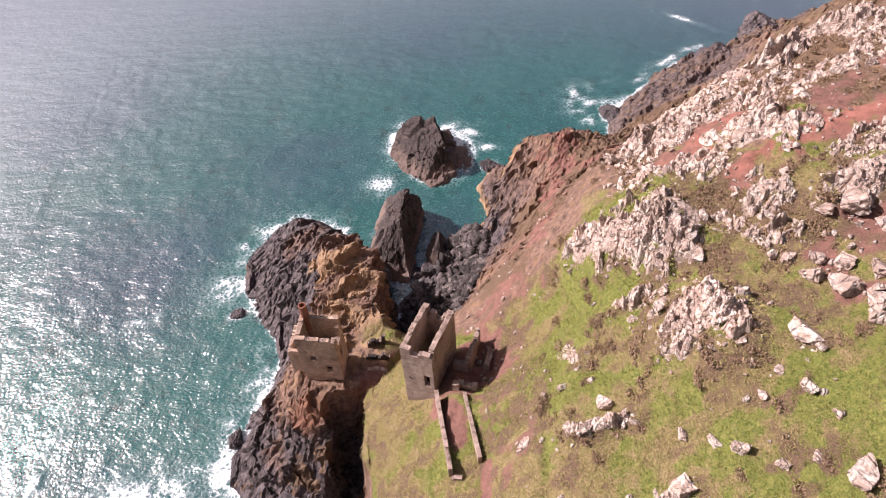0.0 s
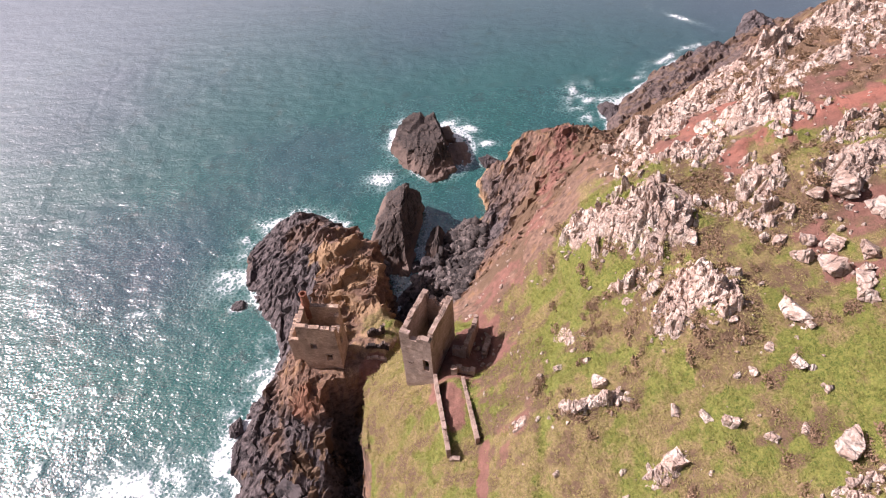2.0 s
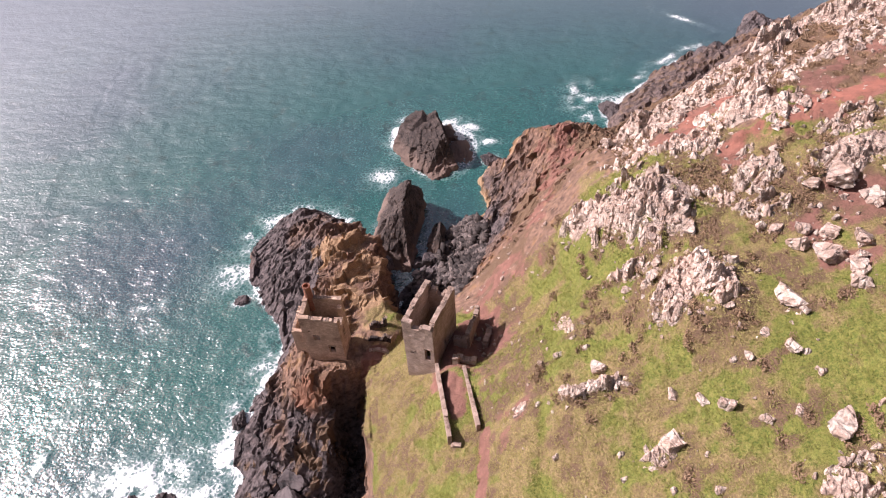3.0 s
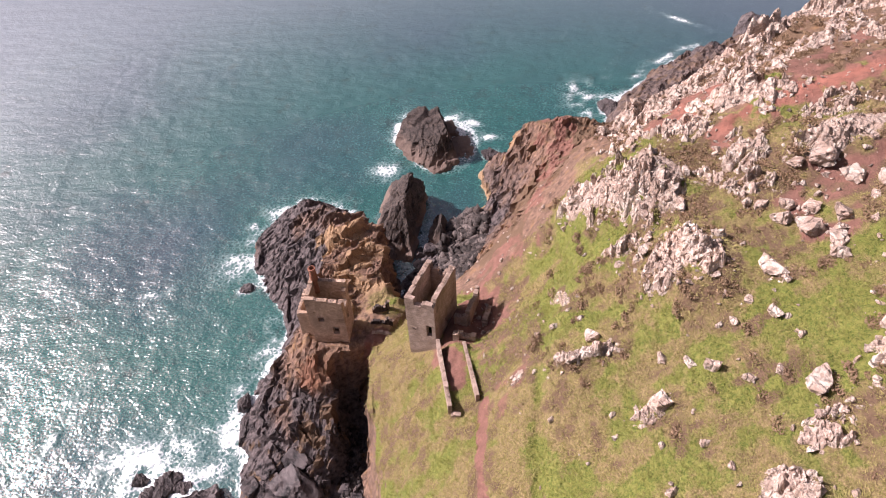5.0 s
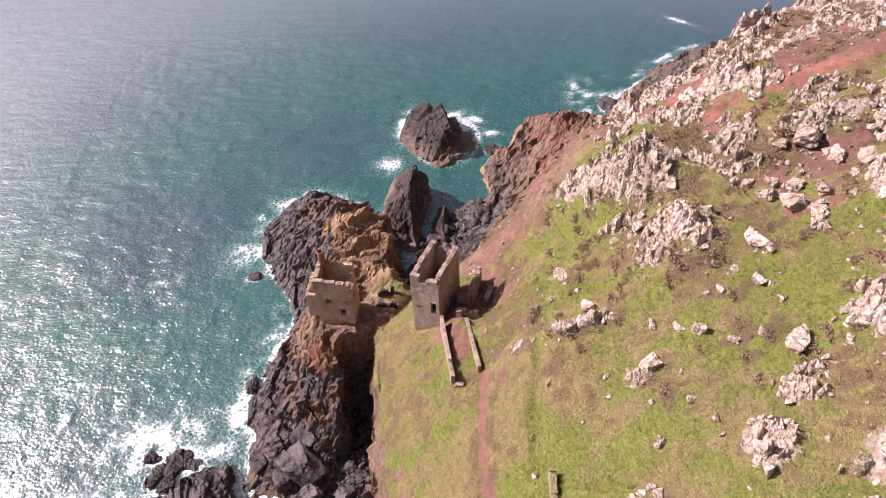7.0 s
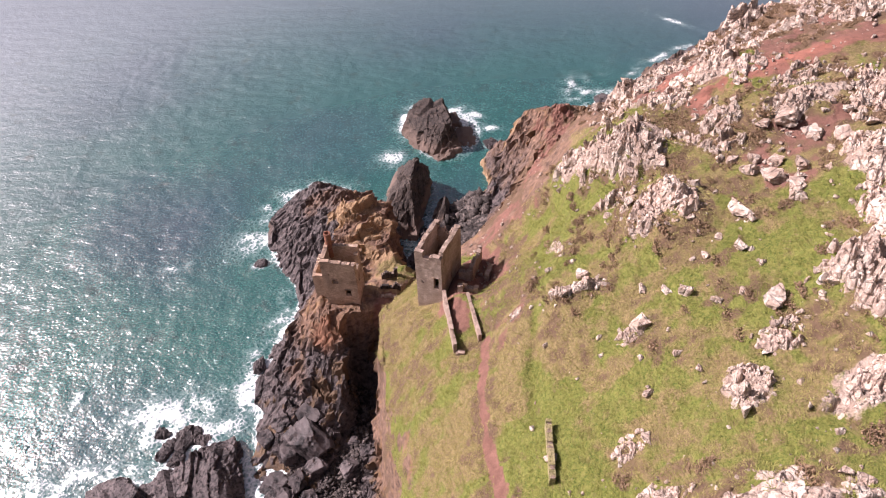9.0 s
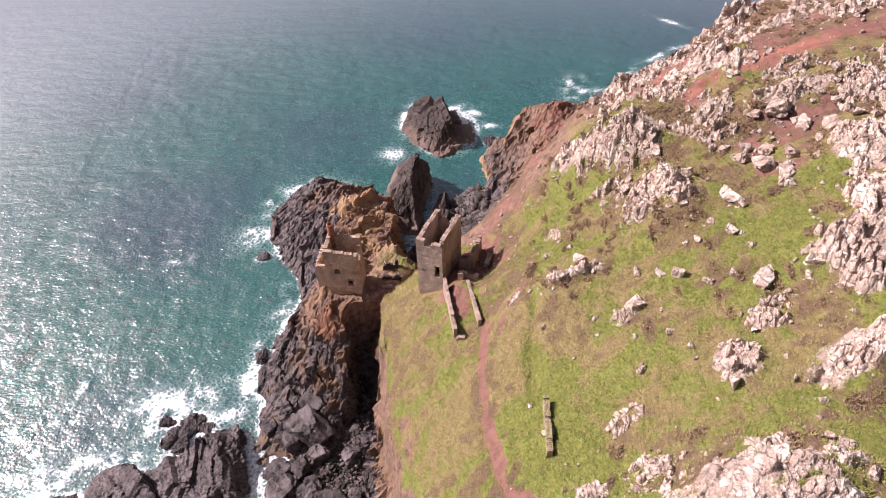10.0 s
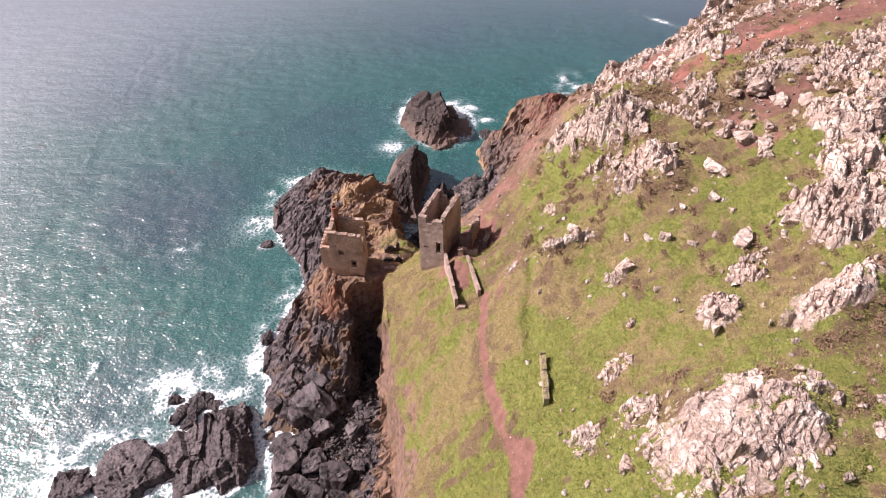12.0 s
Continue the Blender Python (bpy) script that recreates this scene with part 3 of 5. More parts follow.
# ---- where living rock breaks the slope: x, y, half lengths, turn, size, loose blocks, label ----
OUTCROPS = [
    (25.8, 55.5, 4.0, 7.0, 25, 2.6, 46, "high pale crag of fissured, lichened granite"),
    (20.5, 58.0, 2.6, 5.0, 25, 2.0, 24, "pale fissured granite ribs at the edge of the slope"),
    (22.8, 48.0, 2.4, 3.0, 20, 1.9, 14, "foot of the pale crag, broken into blocks"),
    (27.3, 41.5, 3.6, 4.2, 30, 2.2, 26, "pale granite outcrop rising from turf"),
    (24.0, 40.0, 2.0, 2.2, 30, 1.8, 9, "pale granite blocks below the outcrop"),
    (33.0, 63.0, 4.0, 4.0, 20, 1.5, 22, "scattered pale granite ribs in heather"),
    (33.5, 53.5, 2.0, 3.0, 10, 1.1, 10, "low pale stones in heather"),
    (30.0, 80.5, 3.2, 5.5, 15, 1.9, 28, "pale granite ribs above the red slope"),
    (36.0, 81.0, 4.5, 4.0, 20, 1.7, 26, "broken pale outcrop among red earth"),
    (42.0, 79.0, 5.0, 4.5, 20, 1.6, 26, "broken pale outcrop among red earth"),
    (39.5, 68.5, 4.5, 3.5, 30, 1.5, 24, "broken pale outcrop on the crest of the slope"),
    (44.0, 64.0, 3.8, 3.4, 20, 1.6, 20, "pale granite tor above the red track"),
    (52.0, 87.5, 5.4, 4.2, 20, 2.2, 24, "tall pale granite tor on the skyline"),
    (55.5, 78.0, 3.8, 2.5, 20, 2.2, 11, "smooth pale granite bosses by the red track"),
    (45.5, 52.5, 5.5, 2.8, 15, 1.9, 26, "long pale outcrop of square granite blocks"),
    (42.0, 46.5, 4.0, 3.0, 40, 0.9, 22, "spill of loose pale stones on red earth"),
    (22.6, -3.2, 8.6, 6.8, 12, 3.2, 60, "great pale granite outcrop breaking through turf"),
    (16.5, 2.5, 3.0, 3.0, 40, 1.7, 16, "pale granite blocks below the great outcrop"),
    (11.5, 3.2, 1.6, 2.0, 0, 1.5, 7, "weathered granite bosses beside the footpath"),
    (26.8, 12.8, 2.0, 2.6, -20, 1.9, 10, "rounded pale granite boss in grass"),
    (32.8, 18.0, 2.8, 2.0, 30, 1.5, 12, "low pale granite outcrop in grass"),
    (42.0, 21.0, 5.0, 5.0, 25, 2.6, 40, "steep pale granite crag with square joints"),
    (47.5, 29.0, 4.5, 4.5, 25, 2.3, 30, "steep pale granite crag with square joints"),
    (37.0, 9.5, 7.0, 1.8, 24, 1.6, 28, "ridge of white-lichened granite edging a heather bank"),
    (15.8, 10.5, 2.4, 1.6, 30, 1.3, 9, "low granite bosses in the turf"),
    (19.0, 24.4, 2.4, 1.2, 20, 1.3, 9, "small granite outcrop in the turf"),
    (52.0, 38.5, 6.5, 6.0, 20, 2.0, 44, "jumble of pale granite blocks on the upper slope"),
    (58.0, 50.0, 7.0, 6.0, 20, 1.9, 36, "jumble of pale granite blocks on the upper slope"),
    (73.0, 106.0, 8.0, 6.0, 25, 2.2, 36, "far granite crest of the slope"),
    (62.0, 98.0, 6.0, 4.0, 25, 1.6, 20, "pale granite blocks below the crest"),
    (48.0, 108.0, 6.0, 7.0, 25, 1.6, 18, "brown granite ribs above the shore"),
    (40.0, 97.0, 5.0, 6.0, 25, 1.5, 20, "pale ribs of rock above the red slope"),
    (24.0, 88.0, 2.4, 4.0, 20, 1.3, 12, "pale ribs of rock above the red slope"),
    (15.0, 33.5, 3.9, 0.8, -3, 1.5, 24, "long low ridge of pale broken granite in turf"),
    (66.0, 57.0, 8.0, 4.0, 15, 2.0, 34, "jumble of pale granite blocks along the crest"),
    (61.0, 41.0, 6.0, 6.0, 20, 2.0, 32, "jumble of pale granite blocks along the crest"),
    (68.0, 76.0, 9.0, 4.0, 15, 1.7, 22, "low granite blocks beside the red track"),
    (47.0, 73.0, 4.0, 3.0, 20, 1.5, 18, "broken pale outcrop among red earth"),
    (29.0, 73.0, 3.0, 4.5, 20, 1.5, 18, "pale ribs of rock at the brow of the slope"),
    (34.5, 88.0, 4.0, 4.0, 20, 1.6, 20, "pale ribs of rock above the red slope"),
    (58.0, 112.0, 6.0, 5.0, 20, 1.6, 16, "brown granite ribs above the shore"),
    (34.0, 35.5, 1.0, 1.4, 10, 1.2, 4, "small group of pale stones in turf"),
    (14.3, 45.0, 0.8, 2.4, 10, 0.8, 8, "line of half-buried pale stones"),
    (7.4, 35.4, 1.2, 0.8, 30, 0.8, 6, "small pale stones above the path"),
    (50, 82, 4, 3.5, 20, 1.35, 13, "broken pale outcrop in brown heather"),
    (46.5, 87, 4, 4, 20, 1.525, 13, "small pale granite ribs among heath and red earth"),
    (58, 91, 5, 4, 20, 1.7, 13, "broken pale outcrop in brown heather"),
    (64, 87, 5, 3.5, 20, 1.4375, 13, "small pale granite ribs among heath and red earth"),
    (34.5, 74.5, 3.5, 3, 20, 1.6125, 13, "broken pale outcrop in brown heather"),
    (38, 92.5, 4, 4, 20, 1.35, 13, "small pale granite ribs among heath and red earth"),
    (45, 96, 4.5, 4, 20, 1.525, 13, "broken pale outcrop in brown heather"),
    (51, 99, 5, 4, 20, 1.7, 13, "small pale granite ribs among heath and red earth"),
    (56, 105, 5, 4, 20, 1.4375, 13, "broken pale outcrop in brown heather"),
    (67, 110, 6, 4, 20, 1.6125, 13, "small pale granite ribs among heath and red earth"),
    (80, 100, 7, 5, 20, 1.35, 13, "broken pale outcrop in brown heather"),
    (76, 90, 6, 4, 20, 1.525, 13, "small pale granite ribs among heath and red earth"),
    (38, 56, 3, 3, 20, 1.7, 13, "broken pale outcrop in brown heather"),
    (36.5, 49.5, 2.5, 2.5, 20, 1.4375, 13, "small pale granite ribs among heath and red earth"),
    (49.5, 58.5, 4, 2.5, 20, 1.6125, 13, "broken pale outcrop in brown heather"),
    (27, 67, 2.5, 4, 20, 1.35, 13, "small pale granite ribs among heath and red earth"),
    (61, 80, 5, 3, 20, 1.525, 13, "broken pale outcrop in brown heather"),
    (72, 84, 5, 3, 20, 1.7, 13, "small pale granite ribs among heath and red earth"),
]

# ---- ground and sea ----
def spread(parts):
    """Grid coordinates: runs of (from, to, step)."""
    out = []
    for a, b, s in parts:
        out += list(np.linspace(a, b, max(2, int(round((b - a) / s)) + 1)))[:-1]
    return np.array(out + [parts[-1][1]])


def sheet(name, gx, gy, z, material, rough=None, shift=(0, 0), **attributes):
    """One mesh over a grid, with a number per vertex for each attribute."""
    X, Y = np.meshgrid(gx, gy)
    nx, ny = len(gx), len(gy)
    co = np.stack([(X + shift[0]).ravel(), (Y + shift[1]).ravel(), np.broadcast_to(z, X.shape).ravel()], 1).astype(np.float32)
    i = np.arange(nx * ny).reshape(ny, nx)
    quads = np.stack([i[:-1, :-1], i[:-1, 1:], i[1:, 1:], i[1:, :-1]], -1).reshape(-1, 4).astype(np.int32)
    me = bpy.data.meshes.new(name)
    me.vertices.add(len(co))
    me.vertices.foreach_set("co", co.ravel())
    me.loops.add(quads.size)
    me.loops.foreach_set("vertex_index", quads.ravel())
    me.polygons.add(len(quads))
    me.polygons.foreach_set("loop_start", np.arange(0, quads.size, 4, dtype=np.int32))
    me.update(calc_edges=True)
    for key, v in attributes.items():
        me.attributes.new(key, "FLOAT", "POINT").data.foreach_set("value", np.ascontiguousarray(v, np.float32).ravel())
    me.polygons.foreach_set("use_smooth", np.ones(len(quads), bool) if rough is None else (np.asarray(rough)[:-1, :-1] < 0.5).ravel())
    me.materials.append(material)
    return new(name, me)


GX = spread([(-70, -55, 3), (-55, -30, 0.42), (-30, -20, 0.3), (-20, -10, 0.16), (-10, 56, 0.42), (56, 60, 0.8), (60, 130, 1.0), (130, 300, 4), (300, 700, 25)])
GY = spread([(-160, -22, 8), (-22, 136, 0.42), (136, 140, 0.8), (140, 240, 1.0), (240, 500, 8)])
X0, Y0 = np.meshgrid(GX, GY)
H0, ROCKY = land(X0, Y0)
SL = np.hypot(*np.gradient(H0, GY, GX))
n_a, n_b, n_c = fbm(X0 / 9, Y0 / 9, 0.0, 4, 70), fbm(X0 / 3, Y0 / 3, 0.0, 4, 71), fbm(X0 / 22, Y0 / 22, 0.0, 3, 72)
n_d = fbm(X0 / 1.3, Y0 / 1.3, 0.0, 2, 73)
onspur = smooth(1.0, -1.0, main_slope(X0, Y0) - spur(X0, Y0))
# bare red earth: worn ground on the promontory, screes, the mine track and the footpath
soil = np.zeros_like(H0)
for cx, cy, rx, ry, turn, w in ((28, 119, 3.4, 10, -14, 1.0), (36, 111, 7, 4, 20, 0.5), (17, 80, 1.8, 12, -12, 0.8), (25.5, 108, 2.2, 9, -14, 0.8), (14, 88, 2.0, 9, -4, 0.6), (61, 65.5, 17, 2.6, 12, 1.3), (44, 61, 6, 3.0, 20, 0.55), (36.5, 72.5, 3.5, 4, 20, 1.0), (32.5, 68.5, 2.0, 3, 30, 0.9), (40.5, 73, 4, 2.5, 20, 0.9), (38.5, 60.5, 3, 2, 20, 0.9), (56, 73, 9, 2.4, 15, 0.55), (48, 67, 6, 3.0, 15, 0.65), (42, 44, 3.5, 5, -20, 0.85), (45.5, 47, 5, 3, 30, 0.7), (-13.9, 67.5, 2.2, 3.6, 0, 1.2), (3.0, 55.0, 4.4, 7.0, -22, 1.5), (-0.2, 45.5, 1.5, 4.2, 5, 1.3), (9, 63, 4, 6, 15, 0.55)):
    soil = np.maximum(soil, w * blob(X0, Y0, cx, cy, rx, ry, turn))
soil = soil * smooth(10, 22, H0 + 4 * n_a - 3 * smooth(104, 96, Y0)) ** (Y0 > 84) + (0.5 * n_b + 0.35 * n_d) * (soil > 0.12)
bank = smooth(5.6, 1.0, line_dist(X0, Y0, [(9.5, 66), (8.4, 57), (7.8, 48), (7.0, 41), (6.0, 34)]) + 1.2 * n_a + 0.9 * n_b)
soil = np.maximum(soil, bank * (0.28 + 0.4 * n_b + 0.2 * n_a + 0.35 * n_d))
pathd = line_dist(X0, Y0, FOOTPATH) + 0.2 * n_d - 1.3 * blob(X0, Y0, 5.4, 4.6, 1.8, 3) + 0.35 * n_b
soil = np.maximum(soil, 1.2 * smooth(0.78, 0.3, pathd))
wet_shade = smooth(14, 4, H0 - 9 * smooth(106, 116, Y0) * smooth(140, 132, Y0) + 5 * n_a + 2 * n_b) * smooth(0.2, 0.5, ROCKY)
wet_shade = np.maximum(wet_shade, onspur * smooth(19, 12, H0 + 5 * n_a + 2 * n_b + 0.2 * (X0 + 25) + 6 * smooth(63, 67, Y0) * smooth(94, 86, Y0)))
# gully shade on the spur's east flank, painted in as darker rock
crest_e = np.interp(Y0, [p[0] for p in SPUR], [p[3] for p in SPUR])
wet_shade = np.maximum(wet_shade, onspur * smooth(-2.5, 0.0, X0 - crest_e + n_b) * smooth(68, 64, Y0) * smooth(21, 18, H0 + n_b))
wet_shade = np.maximum(wet_shade, onspur * smooth(19, 15.5, H0 + 2.0 * n_b) * smooth(67, 63, Y0))
wet_shade = np.maximum(wet_shade, onspur * smooth(86, 92, Y0) * smooth(-25, -30, X0 - 0.35 * (Y0 - 100) + 3 * n_b))
edge20 = X0 - np.interp(Y0, [p[0] for p in CONTOURS[20]], [p[1] for p in CONTOURS[20]])
face = smooth(1.5, -1.0, edge20 + 1.5 * n_b) * smooth(96, 104, Y0) * smooth(150, 142, Y0) * (X0 > 4)
soil = soil * (1 - face)
wet_shade = np.maximum(wet_shade, 0.5 * face)
wet_shade = wet_shade * np.clip(0.95 + 0.8 * n_a + 0.4 * n_c, 0.4, 1)
wet_shade = wet_shade * (1 - 0.25 * smooth(118, 128, Y0) * smooth(5, 10, X0))
wet_shade = np.maximum(wet_shade, smooth(13, 7, H0 + 2 * n_b) * smooth(118, 112, Y0))
grass = (1 - smooth(0.35, 0.75, ROCKY + 0.3 * n_b)) * smooth(12, 18, H0)
grass = np.maximum(grass, smooth(24, 29, H0 + 2 * n_b) * smooth(3.6, 2.2, SL) * smooth(66, 58, Y0))
cliffy = smooth(60, 66, Y0) * smooth(60, 53, H0 + 5 * n_a) * (1 - onspur) * smooth(-5, 1, X0)
grass = grass * (1 - 0.85 * cliffy) * (1 - 0.7 * smooth(62, 74, Y0 + 4 * n_a) * smooth(4, 9, X0))
grass = grass * (1 - onspur) * (1 - smooth(1.6, 2.4, SL) * smooth(-6, -10, X0))
far = smooth(112, 124, Y0) * smooth(36, 46, X0)
grass = np.maximum(grass, far * smooth(13, 18, H0 + 3 * n_b) * np.clip(0.75 + 0.8 * n_a + 0.3 * n_b, 0, 1))
wet_shade = np.maximum(wet_shade, 0.8 * far * smooth(14, 6, H0 + 4 * n_a))
grass = np.maximum(grass, 1.1 * np.clip(1.5 * blob(X0, Y0, -11.5, 77.3, 4.8, 3.4), 0, 1))
grass = np.maximum(grass, np.clip(0.1 + 1.2 * n_a, 0, 0.9) * smooth(96, 106, Y0) * smooth(24, 30, H0) * smooth(24, 30, X0))
high = smooth(44, 62, Y0 + 0.5 * X0 - 20) * smooth(58, 66, H0)
heath = np.clip(0.2 + 0.25 * high + 0.9 * n_a + 0.4 * n_b, 0, 1) * smooth(58, 66, H0) * (0.55 + 0.35 * smooth(44, 56, Y0)) + smooth(90, 110, Y0) * smooth(20, 35, X0) * 0.35 + smooth(66, 78, Y0) * smooth(60, 50, H0) * smooth(12, 22, H0) * np.clip(0.42 + 0.8 * n_a + 0.3 * n_b, 0, 0.8) * (1 - onspur)
heath = np.maximum(heath, (0.55 + 0.6 * n_b + 0.4 * n_d) * smooth(5, 8, edge20 + 2 * n_a) * smooth(26, 18, edge20) * smooth(74, 84, Y0) * smooth(136, 126, Y0))
heath = np.maximum(heath, (0.55 + 0.7 * n_b + 0.5 * n_d) * np.clip(1.3 * blob(X0, Y0, 11, 68, 5.5, 13, -12), 0, 1))
heath = np.maximum(heath, bank * (0.68 - 0.3 * n_b + 0.5 * n_d))
pale = np.zeros_like(H0)
for cx, cy, rx, ry, turn, hh in KNOLLS:
    pale = np.maximum(pale, 0.95 * smooth(0.4, 0.8, blob(X0, Y0, cx, cy, rx, ry, turn)))
pale = pale + (0.55 * n_b + 0.4 * n_d) * (pale > 0.1) + 0.3 * smooth(1.2, 2.0, SL) * smooth(55, 62, H0)
heath = np.maximum(heath, 1.15 * blob(X0, Y0, 40, 5.8, 7.5, 3.0, 20))
for cx, cy, rx, ry in ((38.5, 49.0, 4.0, 3.2), (31.5, 48.0, 2.6, 4.0), (33.0, 57.5, 3.5, 4.5), (35.5, 40.0, 2.5, 3.0), (45.5, 56.5, 4.0, 1.6), (30.0, 24.0, 3.2, 2.2), (22.0, 20.5, 2.6, 2.2), (37.0, 68.0, 3.0, 2.5), (29.5, 36.0, 2.0, 2.0), (27.5, 62.5, 3.0, 4.0), (46.5, 77.5, 3.0, 3.0), (31.0, 30.5, 2.5, 1.6)):
    heath = np.maximum(heath, (0.75 + 0.5 * n_b + 0.35 * n_d) * blob(X0, Y0, cx, cy, rx, ry))
# heather keeps to the foot of the rocks
for cx, cy, rx, ry, turn, *_ in OUTCROPS:
    ring = blob(X0, Y0, cx + 0.6, cy - 0.5, 1.45 * rx, 1.45 * ry, turn) * (0.72 if cy > 32 else 0.36)
    heath = np.maximum(heath, ring * (1 + 0.8 * n_b + 0.6 * n_d + 0.5 * n_a))
soil = soil + 0.12 * cliffy * smooth(136, 126, Y0) * (0.75 + n_a + 0.4 * n_b) * smooth(14, 24, H0)
ochre = np.clip(0.35 + n_a + 0.6 * n_b, 0, 1) * onspur * smooth(15, 21, H0 + 3 * n_b) * (1 - 0.5 * smooth(72, 66, Y0))
ochre = np.maximum(ochre, (0.7 + 0.6 * n_b) * blob(X0, Y0, -20.5, 93, 6, 14) * onspur)
ochre = np.maximum(ochre, 1.2 * blob(X0, Y0, 20.5, 134, 3.0, 4.5) + 0.5 * face * n_b)
ochre = np.maximum(ochre, 0.8 * smooth(6, 2, H0 + 2 * n_b) * smooth(116, 122, Y0) * smooth(6, 10, X0) * smooth(40, 30, X0))
rust = np.clip(0.25 + n_b + 0.7 * n_a, 0, 0.9) * onspur * smooth(13, 19, H0) * np.maximum(blob(X0, Y0, -28, 62, 6, 5), 0.6 * blob(X0, Y0, -30, 78, 4, 8)) + np.clip(0.1 + n_b, 0, 1) * 0.5 * blob(X0, Y0, 17, 90, 7, 18)
heath = np.maximum(heath, np.clip(0.05 + 0.9 * n_a + 0.6 * n_d, 0, 0.75) * smooth(0, -8, X0) * smooth(62, 56, Y0))
dry = np.clip(smooth(2, -6, X0 + 3 * n_a) * 0.3 + 1.1 * smooth(2.5, 4, X0) * blob(X0, Y0, 6.5, 44, 4.5, 22) + 0.3 * smooth(56, 66, H0) * smooth(20, 40, Y0) - 0.5 * blob(X0, Y0, -1, 33, 3.5, 6) - 0.5 * blob(X0, Y0, 9, 20, 3, 16) - 0.9 * smooth(1.6, 0.4, line_dist(X0, Y0, DITCH)), -0.6, 1)
straw = np.clip(0.42 + 0.55 * n_c + 0.6 * n_a + 0.4 * n_b + 0.35 * n_d + 0.42 * dry + 0.3 * smooth(60, 70, H0) * smooth(28, 45, Y0), 0, 1)
heath = heath + 0.28 * (0.6 + n_a + n_b) * smooth(60, 68, H0) * smooth(36, 50, Y0)
# brown bracken in patches on the lower turf and along the footpath
heath = np.maximum(heath, np.clip(1.1 * n_a + 0.9 * n_b + 0.5 * n_d - 0.12, 0, 0.5) * smooth(60, 50, Y0) * smooth(-12, -6, X0) * (1 - 0.5 * smooth(12, 20, X0)))
heath = np.maximum(heath, (0.42 + 0.6 * n_b + 0.4 * n_d) * smooth(2.2, 0.6, np.abs(line_dist(X0, Y0, FOOTPATH) - 0.4)))
heath = heath + 0.3 * n_d * (heath > 0.1)
grass = grass + 0.2 * n_d * (grass > 0.1)
# rust-red scree spilling below the mine track
RED = ((51.5, 63.6, 8, 1.9, 8, 1.15), (36, 70.5, 2.2, 3, 20, 0.9), (40.5, 73.5, 3, 1.5, 20, 0.8), (31.5, 66, 1.6, 3, 30, 0.8), (41.5, 62.3, 3, 1.2, 0, 0.9), (34, 66.5, 5, 1.8, 15, 1.0), (38.5, 61.5, 4, 1.8, 10, 0.9), (43, 61.5, 4, 1.5, 10, 0.9), (29, 67.5, 2.5, 1.5, 30, 0.7))
for cx, cy, rx, ry, turn, w in RED:
    m = w * blob(X0, Y0, cx, cy, rx, ry, turn)
    rust = np.maximum(rust, 1.1 * m)
    soil = np.maximum(soil, m + (0.4 * n_b + 0.3 * n_d) * (m > 0.1))
# steep rock is broken into blocks and ledges sideways as well
STEEP = smooth(1.6, 3.2, SL) * (1 - smooth(18, 23, H0) * smooth(70, 66, Y0)) * smooth(-1, 2, H0) * smooth(120, 110, X0)
PUSH = STEEP * (1.5 * facet(X0 / 5, Y0 / 3.2, H0 / 4.2, 81) + 0.8 * facet(X0 / 3, Y0 / 1.3, H0 / 1.8, 84))
ground = tagged(sheet("ground", GX, GY, H0, M_GROUND, shift=(-PUSH, -0.3 * PUSH), rough=np.maximum(ROCKY, pale), grass=grass, soil=soil, wet_shade=wet_shade, heath=np.clip(heath, 0, 1), pale=pale, ochre=ochre, straw=straw, rust=rust), "steep coastal slope of turf, red earth and dark sea cliff", "ground", kind="structure")


def ground_at(x, y):
    i, j = np.clip(np.searchsorted(GX, x) - 1, 0, len(GX) - 2), np.clip(np.searchsorted(GY, y) - 1, 0, len(GY) - 2)
    u, v = (x - GX[i]) / (GX[i + 1] - GX[i]), (y - GY[j]) / (GY[j + 1] - GY[j])
    return float((H0[j, i] * (1 - u) + H0[j, i + 1] * u) * (1 - v) + (H0[j + 1, i] * (1 - u) + H0[j + 1, i + 1] * u) * v)


